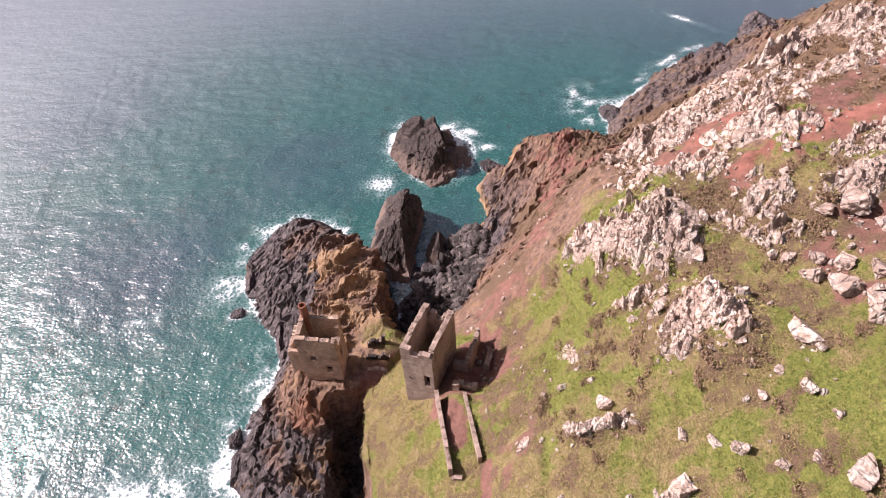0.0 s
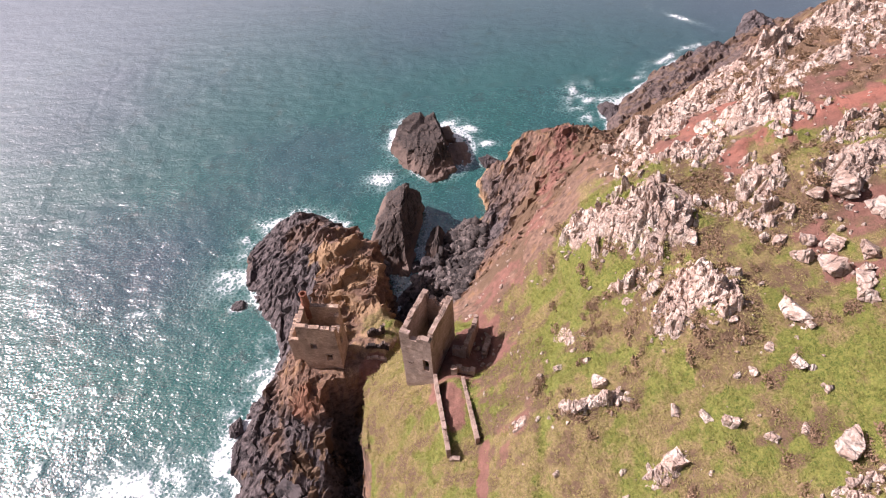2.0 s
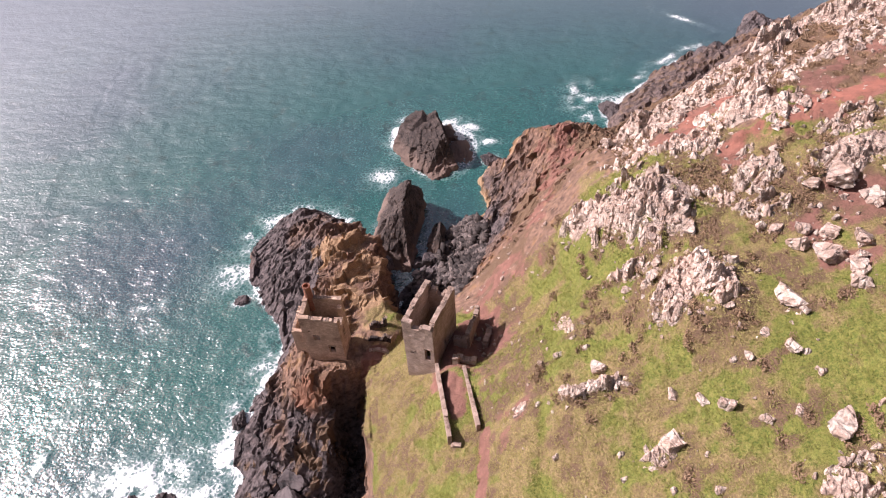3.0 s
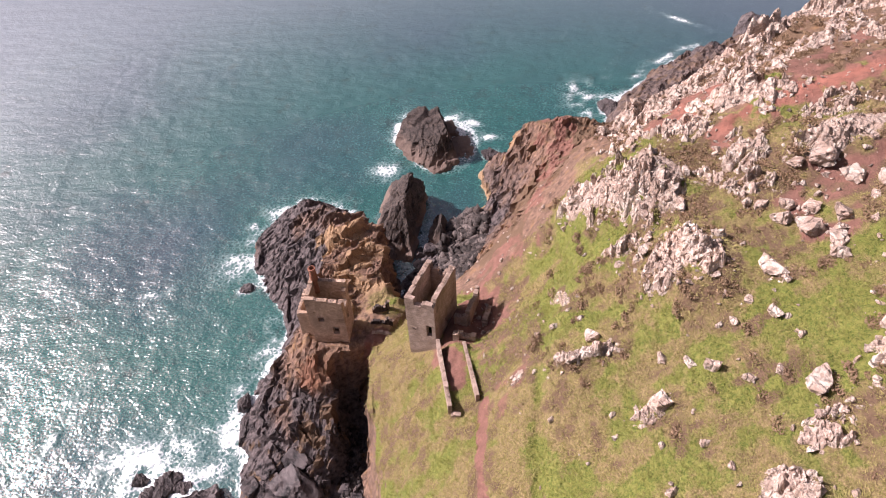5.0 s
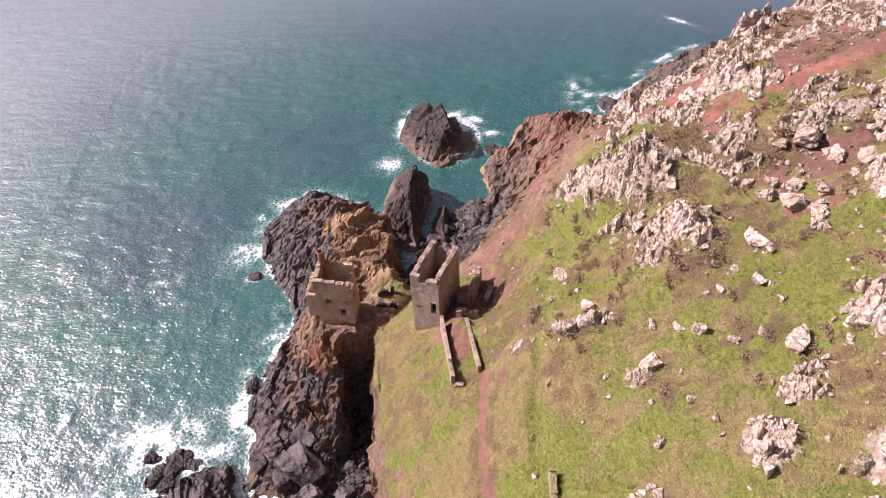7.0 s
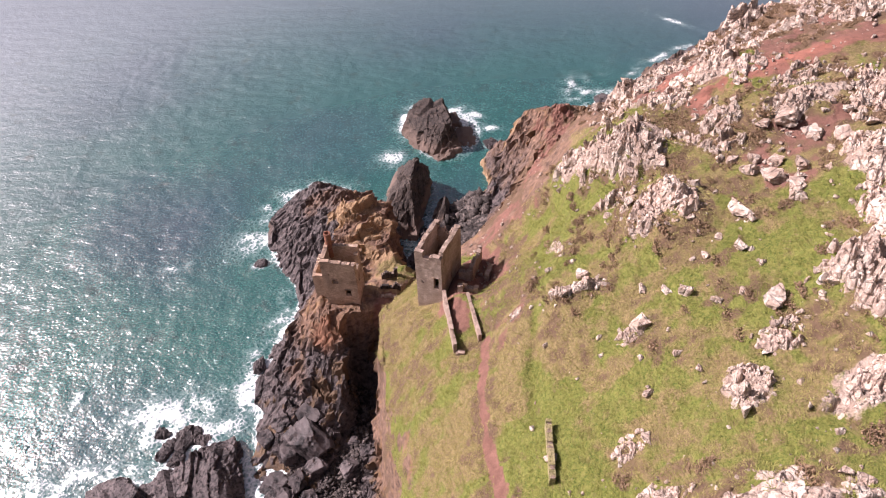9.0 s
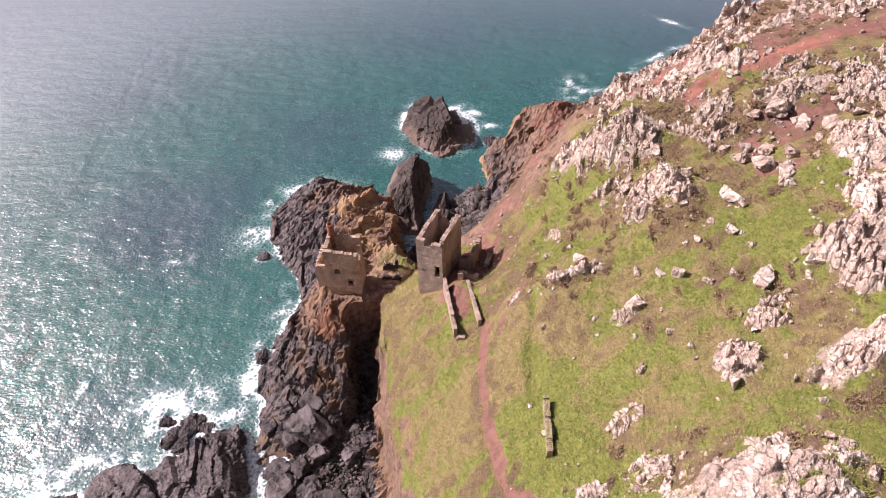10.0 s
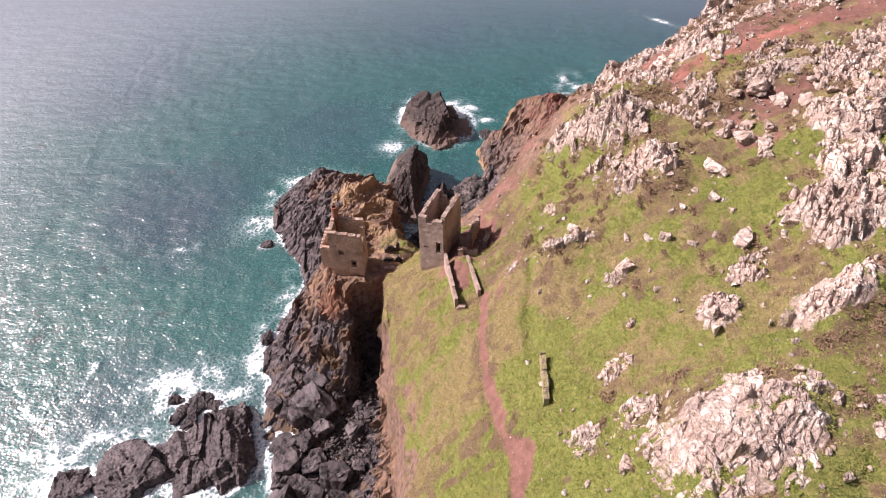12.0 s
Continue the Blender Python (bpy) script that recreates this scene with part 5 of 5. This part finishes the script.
def lower_house():
    H, W, D, T = 12.9, 6.8, 5.4, 0.8
    house = empty("engine_house", pose(-22.9, 70.6, 22.4, 0, 0, -7), "roofless ruined engine house of brown granite on a rock spur", "ruin", "ruined engine houses")
    front = pose(-W / 2, -D / 2 + T / 2, -2)
    _, t, s = wall("front_wall", house, front, W, T, lambda s: H + 2 - 0.12 * s, holes=((1.75, 2.95, 8.6, 10.0), (4.05, 5.45, 5.1, 7.05), (1.2, 1.6, 10.9, 11.3)), material=M_WALL, seed=1)
    coping(house, front, s, t, T, 1.0, 11)
    lintel(house, front, 2.37, 9.9, 1.2, T + 0.06, M_CAP)
    lintel(house, front, 4.75, 6.95, 1.5, T + 0.06, M_CAP)
    back = pose(-W / 2, D / 2 - T / 2, -2)
    _, t, s = wall("back_wall", house, back, W, T, lambda s: H + 2.3 - 0.1 * s, holes=((3.9, 4.9, 4, 7.5),), material=M_WALL, seed=2)
    coping(house, back, s, t, T, 1.0, 12)
    west = pose(-W / 2 + T / 2, -D / 2 + T, -2, 0, 0, 90)
    _, t, s = wall("side_wall", house, west, D - 2 * T, T, lambda s: H + 1.9 + 0.1 * s, material=M_WALL, seed=3)
    coping(house, west, s, t, T, 0.9, 13)
    east = pose(W / 2 - T / 2, -D / 2 + T, -2, 0, 0, 90)
    _, t, s = wall("side_wall", house, east, D - 2 * T, T, lambda s: H + 0.6 - (2.4 if 0.9 < s < 2.9 else 0.2), holes=((1.2, 2.3, 7.4, 9.6),), material=M_WALL, seed=4)
    coping(house, east, s, t, T, 0.9, 14)
    # round brick stack at the back corner, with its rim
    bm = bmesh.new()
    ring = []
    for z, r in ((9.6, 0.82), (12.9, 0.74), (15.4, 0.64), (15.45, 0.72), (15.75, 0.72), (15.8, 0.5), (14.8, 0.46)):
        ring.append([bm.verts.new((r * math.cos(a), r * math.sin(a), z)) for a in np.linspace(0, 2 * math.pi, 20, endpoint=False)])
    for a, b in zip(ring, ring[1:]):
        for k in range(20):
            bm.faces.new((a[k], a[(k + 1) % 20], b[(k + 1) % 20], b[k]))
    bm.faces.new(ring[-1])
    stack = part("chimney", bm, M_BRICK, house, "round red brick chimney stack")
    stack.matrix_local = pose(-2.45, 2.3, 0.2)
    # lower annexe on the seaward side
    a1 = pose(-W / 2 - 2.6, -D / 2 + 1.4, -3)
    _, t, s = wall("annexe_wall", house, a1, 2.6, 0.6, lambda s: 10.6 + 0.1 * s, material=M_WALL, seed=5)
    coping(house, a1, s, t, 0.6, 0.8, 15)
    a2 = pose(-W / 2 - 2.3, -D / 2 + 1.7, -3, 0, 0, 82)
    _, t, s = wall("annexe_wall", house, a2, 4.2, 0.6, lambda s: 10.6 + 0.35 * s, material=M_WALL, seed=6)
    coping(house, a2, s, t, 0.6, 0.8, 16)
    return house


def upper_house():
    H, W, D, T = 13.5, 4.7, 8.5, 0.75
    house = empty("engine_house", pose(-3.0, 55.8, 38.6, 0, 0, -25), "tall roofless engine house of grey granite beside a tramway", "ruin", "ruined engine houses")
    front = pose(-W / 2, -D / 2 + T / 2, -2)
    _, t, s = wall("front_wall", house, front, W, T, lambda s: H + 2 - (1.3 if 1.5 < s < 2.6 else 0.1 if s < 1.5 else 0.5), holes=((3.1, 4.15, 7.6, 10.3), (0.95, 1.55, 8.2, 8.75)), material=M_WALL_GREY, seed=21)
    coping(house, front, s, t, T, 1.0, 31, skip=((1.4, 2.7),))
    lintel(house, front, 3.62, 10.4, 1.6, T + 0.06, M_CAP)
    lintel(house, front, 1.25, 8.85, 0.9, T + 0.06, M_CAP)
    back = pose(-W / 2, D / 2 - T / 2, -2)
    _, t, s = wall("back_wall", house, back, W, T, lambda s: H + 2 - (0.2 if s < 0.9 or s > 3.9 else 1.6 + 0.6 * math.sin(s * 3)), holes=((1.6, 3.2, 3, 8.5),), material=M_WALL_GREY, seed=22)
    coping(house, back, s, t, T, 1.0, 32)
    for x, seed in ((-W / 2 + T / 2, 23), (W / 2 - T / 2, 24)):
        side = pose(x, -D / 2 + T, -2, 0, 0, 90)
        _, t, s = wall("side_wall", house, side, D - 2 * T, T, lambda s: H + 2 + 0.12 * math.sin(s * 1.1 + seed), holes=((3.0, 3.6, 7, 8),) if seed == 24 else (), material=M_WALL_GREY, seed=seed)
        coping(house, side, s, t, T, 1.0, seed + 10)
    return house


lower_house()
upper_house()


def ruin_wall(name, ax, ay, bx, by, thick, tall, seed, label, rag=0.3, sink=0.8, size=0.9, head=None, stone=None):
    """A low ruined wall from a to b that follows the ground."""
    L = math.hypot(bx - ax, by - ay)
    z = ground_at(ax, ay)
    m = pose(ax, ay, z, 0, 0, math.degrees(math.atan2(by - ay, bx - ax)))
    top = empty(name, m, label, "wall", "ruined walls")
    rel = lambda s: ground_at(ax + (bx - ax) * s / L, ay + (by - ay) * s / L) - z
    _, t, mid = wall("masonry", top, Matrix(), L, thick, lambda s: (head(s / L) - z if head else rel(s) + tall) + rag * float(vnoise(s * 0.9, seed, 0, 7)), foot=lambda s: rel(s) - sink, material=stone or M_WALL_GREY, seed=seed, step=0.35)
    coping(top, Matrix(), mid, t, thick, size, seed + 50)
    return top


ruin_wall("tramway_wall", -2.4, 49.8, -1.1, 37.2, 0.55, 1.5, 61, "low rubble wall beside the sunken tramway", 0.12, 1.0, 0.42, lambda u: 45.9 + 1.5 * u)
ruin_wall("tramway_wall", 1.5, 49.2, 2.7, 38.0, 0.5, 1.4, 62, "low rubble wall beside the sunken tramway", 0.12, 1.0, 0.42, lambda u: 45.4 + 3.1 * u)
ruin_wall("tramway_wall", -1.0, 36.9, 0.3, 36.6, 0.6, 0.5, 63, "stub of rubble wall closing the tramway", 0.1)
ruin_wall("ruined_wall", 2.4, 54.2, 4.4, 60.2, 0.7, 3.0, 64, "broken loading-bay wall beside the upper house", 0.7)
ruin_wall("ruined_wall", 5.0, 54.4, 6.0, 57.4, 0.8, 0.9, 65, "low broken wall cut into the bank", 0.4)
ruin_wall("ruined_wall", 0.8, 51.0, 3.4, 50.2, 0.8, 1.1, 66, "low rubble plinth at the head of the tramway", 0.3)
ruin_wall("ruined_wall", 0.0, 50.6, 0.9, 50.3, 0.8, 1.6, 67, "short broken pier of masonry", 0.3)
ruin_wall("ruined_wall", 0.4, 54.9, 2.4, 54.2, 0.7, 2.4, 68, "broken cross wall of the loading bay", 0.5)
ruin_wall("ruined_wall", -15.8, 72.0, -11.6, 71.6, 0.7, 1.2, 69, "tumbled rubble wall between the houses",0.9, 0.8, 0.9, None, M_BROWN)
ruin_wall("ruined_wall", -15.6, 74.4, -12.2, 75.0, 0.7, 1.4, 70, "tumbled rubble wall between the houses",0.9, 0.8, 0.9, None, M_BROWN)
ruin_wall("ruined_wall", -15.6, 69.4, -12.0, 69.0, 0.6, 0.6, 71, "low kerb of stones across a worn yard", 0.2)
ruin_wall("field_wall", 8.9, 16.8, 8.2, 9.4, 0.65, 1.3, 72, "moss-grown stub of dry stone wall", 0.45, 0.8, 0.45, None, M_MOSSY)


# ---- rocks in the sea ----
LEDGES = {"islet": ((-6.5, -1.0, 4.4, 9.0, 4.0), (1.0, 8.0, 7.0, 5.0, 4.0), (6.0, -2.0, 5.4, 9.5, 3.4), (-0.5, -11.0, 4.5, 4.0, 4.0))}
# steep shaded flank to the east, slabs to the west
CREST = {"sea_slab": (((-0.3, -0.25, 0.9), 0.62), ((0.97, 0.1, 0.04), 0.78)), "islet": (((0.96, 0.1, 0.26), 0.3), ((-0.6, -0.2, 0.74), 0.72), ((0.1, 0.8, 0.6), 0.85), ((0.15, -0.85, 0.4), 0.72)), "sea_pinnacle": (((0.93, -0.08, 0.24), 0.58), ((-0.8, 0.08, 0.5), 0.62), ((0.1, 0.85, 0.5), 0.8), ((-0.1, -0.75, 0.6), 0.74))}
for k, (cx, cy, rx, ry, hh, turn, kind, label) in enumerate(SEA_ROCKS):
    tall = kind in CREST
    cut = CREST[kind] if tall else CREST["sea_slab"] if rx > 8 else ()
    make = dict(rough=0.055, grain=0.55, material=M_BROWN if tall else M_DARK)
    me = rock_mesh("summit" if kind in LEDGES else kind, 200 + k, (rx, ry, hh * (1.15 if tall else 1)), cuts=9 if tall else 16, level=6 if max(rx, ry) > 9 else 5, flat=1.0 if hh < 7 else 0.0, faces=cut, **make)
    if kind in LEDGES:
        top = empty(kind, pose(cx, cy, 0, 0, 0, turn), label, "rock", "rocks in the sea")
        ob = new("summit", me)
        ob.parent, ob.matrix_local = top, pose(0, 0, -0.12 * hh)
        for j, (u, v, a, b, c) in enumerate(LEDGES[kind]):
            low = new("ledge", rock_mesh("ledge", 240 + j, (a, b, c), cuts=12, level=5, flat=1.0, **make))
            low.parent, low.matrix_local = top, pose(u, v, -1.4)
        continue
    ob = new(kind, me)
    ob.matrix_world = pose(cx, cy, -0.12 * hh, 0, 0, turn)
    tagged(ob, label, "rock", "rocks in the sea")


# ---- pale outcrops on the slope ----
BLOCKS = [split_block("rock", 300 + k, (1.0, 0.76, 0.7), 15) for k in range(9)]
SPLINTERS = [split_block("rock", 330 + k, (0.5, 1.0, 0.95), 10) for k in range(7)]
SMALL = [hull_stone("rock", 390 + k, (0.95, 0.72, 0.6), 12, 7.0) for k in range(9)]
for k, (cx, cy, rx, ry, turn, size, count, label) in enumerate(OUTCROPS):
    rng = np.random.default_rng(500 + k)
    top = empty("rock_outcrop", pose(cx, cy, ground_at(cx, cy)), label, "rock", "granite outcrops on the slope")
    c, s = math.cos(radians(turn)), math.sin(radians(turn))
    zero = ground_at(cx, cy)
    great, crag, steep = size > 3, "crag" in label or "rib" in label, "steep" in label
    near, tor = cy < 62, "tor" in label.split()
    wide = 1.9 if great or steep else 2.0 if tor else 0.62 + 0.36 * size
    # outcrops below y 35 take the granite with light painted into its tone
    me = crag_mesh("crag", cx, cy, rx, ry, turn, 0.42 if great else (0.8 if steep else 0.62 if crag else 0.5) * size, wide * (1.3 if great else 2.4 if crag else 1.6), wide, 20 if great else 64 + rng.normal() * 6, 700 + 20 * k, 0.17 if near else 0.26, zero, 0.22 if great or tor or steep else 0.5 * min(1, min(rx, ry) / 3), M_CREAM_LIT if cy < 35 else M_PALE)
    if len(me.polygons) and "loose" not in label:
        new("crag", me).parent = top
    for j in range(int(count * (0.5 if great else 0.9))):
        rr, a = math.sqrt(rng.uniform(0.1, 1.5)), rng.uniform(0, 6.28)
        u, v = rr * rx * math.cos(a), rr * ry * math.sin(a)
        x, y = cx + u * c - v * s, cy + u * s + v * c
        big = min(size, 2.2) * (0.14 + 0.42 * rng.random() ** 2.6) * (1.2 - 0.3 * rr)
        kinds = SMALL if big < 0.45 else SPLINTERS if crag and rng.random() < 0.4 else BLOCKS
        rock = new("rock", kinds[rng.integers(len(kinds))])
        rock.parent = top
        rock.matrix_local = pose(x - cx, y - cy, ground_at(x, y) - zero + 0.2 * big, rng.normal() * 16, rng.normal() * 16, rng.uniform(0, 360)) @ Matrix.Diagonal((big * rng.uniform(0.8, 1.25), big * rng.uniform(0.8, 1.25), big * rng.uniform(0.8, 1.2), 1))

# ---- single boulders: x, y, size ----
BOULDERS = [(37.3, 42.7, 1.3), (39.1, 40.6, 1.6), (34.2, 36.4, 1.6), (32.5, 31.0, 1.1), (25.6, 27.0, 1.2), (24.2, 28.6, 0.8), (33.2, 22.5, 1.6), (20.3, 25.2, 1.3), (16.0, 36.1, 1.1), (40.9, 37.7, 1.4), (40.3, 36.2, 1.1), (36.3, 45.5, 0.8), (35.0, 46.5, 0.7), (38.5, 44.6, 0.9), (40.8, 43.5, 1.1), (43.0, 41.2, 1.3), (41.7, 39.0, 0.9), (8.6, 12.2, 0.9), (44.2, 49.8, 2.2), (41.2, 50.0, 1.1), (29.0, 31.5, 0.6), (31.0, 33.5, 0.6), (22.0, 30.2, 0.7), (28.3, 25.0, 0.7), (19.2, 16.0, 0.7), (22.8, 19.5, 0.6), (30.8, 24.6, 0.6), (12.6, 40.6, 0.7), (33.2, -6.0, 0.9), (35.0, -3.0, 0.7), (10.2, 28.0, 0.5), (46.0, 46.2, 1.5), (48.5, 44.0, 1.7)]
rng = np.random.default_rng(77)
for x, y, size in BOULDERS:
    ob = new("boulder", BLOCKS[rng.integers(9)])
    ob.matrix_world = pose(x, y, ground_at(x, y) + 0.25 * size, rng.normal() * 12, rng.normal() * 12, rng.uniform(0, 360)) @ Matrix.Diagonal((size * rng.uniform(0.8, 1.1), size * rng.uniform(0.8, 1.2), size * rng.uniform(0.8, 1.1), 1))
    tagged(ob, "pale weathered granite boulder lying on the turf", "boulder", "boulders on the slope")

# ---- dark boulders in the gully below the spur ----
GULLY = [rock_mesh("boulder", 360 + k, (1.0, 0.85, 0.75), cuts=8, level=4, rough=0.05, grain=0.9, material=M_DARK, faces=block(np.random.default_rng(950 + k), 0.68, 0.92)) for k in range(5)]
spots = [(-31.4, 47.0, 5.2), (-37.5, 34.8, 4.6), (-26.8, 30.8, 3.9), (-32.1, 52.5, 3.2), (-34.9, 45.2, 3.2), (-30.2, 42.4, 2.8), (-23.3, 42.0, 2.9), (-37.8, 39.2, 3.2), (-34.9, 36.1, 2.8), (-26.1, 32.0, 3.1), (-38.0, 51.9, 3.0), (-30.6, 35.9, 2.4), (-37.0, 31.7, 3.4), (-22.2, 47.7, 1.7), (-40.6, 49.4, 2.4), (-33.2, 30.4, 3.2), (-23.5, 51.1, 1.3), (-30.1, 47.5, 2.6), (-33.2, 39.5, 2.2), (-19.8, 45.0, 1.6), (-31.0, 28.0, 3.4), (-25.5, 28.0, 2.6), (-37.0, 26.0, 4.0), (-21.8, 33.0, 1.8), (-31.5, 34.5, 3.2), (-36.5, 32.0, 3.6)]
spots += [(-7 + 5 * rng.normal() * 0.6, 104 + 13 * rng.uniform(-1, 1), rng.uniform(1.2, 3.0)) for _ in range(14)]
for x, y, size in spots:
    ob = new("boulder", GULLY[rng.integers(5)])
    z = max(ground_at(x, y), -1.2)
    ob.matrix_world = pose(x, y, z + 0.15 * size, rng.normal() * 12, rng.normal() * 12, rng.uniform(0, 360)) @ Matrix.Diagonal((size * rng.uniform(0.8, 1.1), size * rng.uniform(0.9, 1.2), size * rng.uniform(0.7, 1.0), 1))
    tagged(ob, "large dark sea-worn boulder in the gully", "boulder", "dark boulders in the gully")

def cover(field, x, y):
    i, j = min(max(np.searchsorted(GX, x) - 1, 0), len(GX) - 2), min(max(np.searchsorted(GY, y) - 1, 0), len(GY) - 2)
    return float(field[j, i])


# ---- loose stones of the beaches ----
PEBBLES = [raw(hull_stone("pebble", 400 + k, (1.0, 0.72, 0.6), 8, 9.0, M_COBBLE)) for k in range(14)]
CHIPS = [raw(hull_stone("pebble", 420 + k, (1.0, 0.8, 0.65), 12, 4.0)) for k in range(10)]
placed = []
for x0, y0, rx, ry, count, lo, hi in ((4.5, 112, 6.5, 14, 1500, 0.25, 2.3), (0.5, 99, 5, 8, 600, 0.25, 2.2), (-6, 94, 5, 9, 450, 0.25, 2.4), (-24.0, 37, 4.0, 9, 1200, 0.2, 0.8), (-21.5, 52, 2.0, 10, 500, 0.2, 0.9), (-30, 42, 7, 7, 500, 0.2, 0.9)):
    for _ in range(count):
        a, r = rng.uniform(0, 6.28), math.sqrt(rng.uniform(0, 1))
        x, y = x0 + rx * r * math.cos(a), y0 + ry * r * math.sin(a)
        z = ground_at(x, y)
        if z < -2.2 or z > 17:
            continue
        size = lo + (hi - lo) * rng.random() ** 2.6
        placed.append((int(rng.integers(14)), turned(rng, size), np.array((x, y, max(z, -0.3) + 0.2 * size))))
tagged(joined("beach_stones", PEBBLES, placed, M_COBBLE), "grey-brown cobbles and boulders of the beach", "stones", kind="stuff")
placed = []
for _ in range(16000):
    x, y = rng.uniform(3, 92), rng.uniform(-12, 120)
    z = ground_at(x, y)
    near = max(math.exp(-((x - o[0]) / (o[2] * 1.5)) ** 2 - ((y - o[1]) / (o[3] * 1.5)) ** 2) for o in OUTCROPS)
    scree = 0.75 * cover(soil, x, y) if y > 40 else 0.15 * cover(soil, x, y)
    near = max(near, 0.7 * math.exp(-((x - 10.5) / 5) ** 2 - ((y - 62) / 16) ** 2))
    if z < 34 or rng.random() > 0.03 + 0.35 * max(near, scree):
        continue
    size = 0.1 + 0.5 * rng.random() ** 3
    placed.append((int(rng.integers(8)), turned(rng, size), np.array((x, y, z + 0.1 * size))))
tagged(joined("loose_stones", CHIPS, placed, M_PALE), "small pale stones strewn over the turf", "stones", kind="stuff")


# ---- tussocks and heather ----
def tuft(rng, blades, spread_, tall, width, lean=0.8):
    vs, fs = [], []
    for b in range(blades):
        a, r = rng.uniform(0, 6.28), spread_ * math.sqrt(rng.uniform(0, 1))
        x, y = r * math.cos(a), r * math.sin(a)
        lx, ly = rng.normal(0, 0.5) * tall + x * lean, rng.normal(0, 0.5) * tall + y * lean
        w = rng.uniform(0, 6.28)
        h = tall * rng.uniform(0.5, 1.0) * (1 - 0.5 * (r / spread_) ** 2)
        n = len(vs)
        vs += [(x - width * math.cos(w), y - width * math.sin(w), -0.05), (x + width * math.cos(w), y + width * math.sin(w), -0.05), (x + lx, y + ly, h)]
        fs.append((n, n + 1, n + 2))
    return np.array(vs, float), np.array(fs)


def strewn(name, kinds, count, box, accept, lo, hi, material, label, category):
    placed = []
    for _ in range(count):
        x, y = rng.uniform(box[0], box[1]), rng.uniform(box[2], box[3])
        z = ground_at(x, y)
        if accept(x, y, z):
            placed.append((int(rng.integers(len(kinds))), turned(rng, rng.uniform(lo, hi), 0.1), np.array((x, y, z))))
    dryness = [min(max(cover(straw, p[0], p[1]) + rng.normal() * 0.12, 0), 1) for _, _, p in placed]
    tagged(joined(name, kinds, placed, material, dryness), label, category, kind="stuff")


tufts = [tuft(rng, 11, 0.34, 0.15, 0.045, 1.2) for _ in range(8)]
bushes = [tuft(rng, 200, 0.8, 0.2, 0.09, 0.0) for _ in range(8)]
strewn("grass", tufts, 60000, (-17, 50, -21, 68), lambda x, y, z: cover(grass, x, y) > 0.4 and cover(soil, x, y) < 0.35 and cover(pale, x, y) < 0.4, 0.5, 1.3, M_TUFT, "tussocky green and straw-coloured turf", "grass")
strewn("heather", bushes, 4200, (10, 66, -10, 108), lambda x, y, z: z > 55 and cover(heath, x, y) - 0.25 * (y < 32 and x < 33) + 0.5 * float(vnoise(x / 2.5, y / 2.5, 0, 35)) > 0.42 and cover(soil, x, y) < 0.3 and cover(pale, x, y) < 0.35, 0.6, 1.4, M_HEATH, "low dark brown heather bushes", "heather")
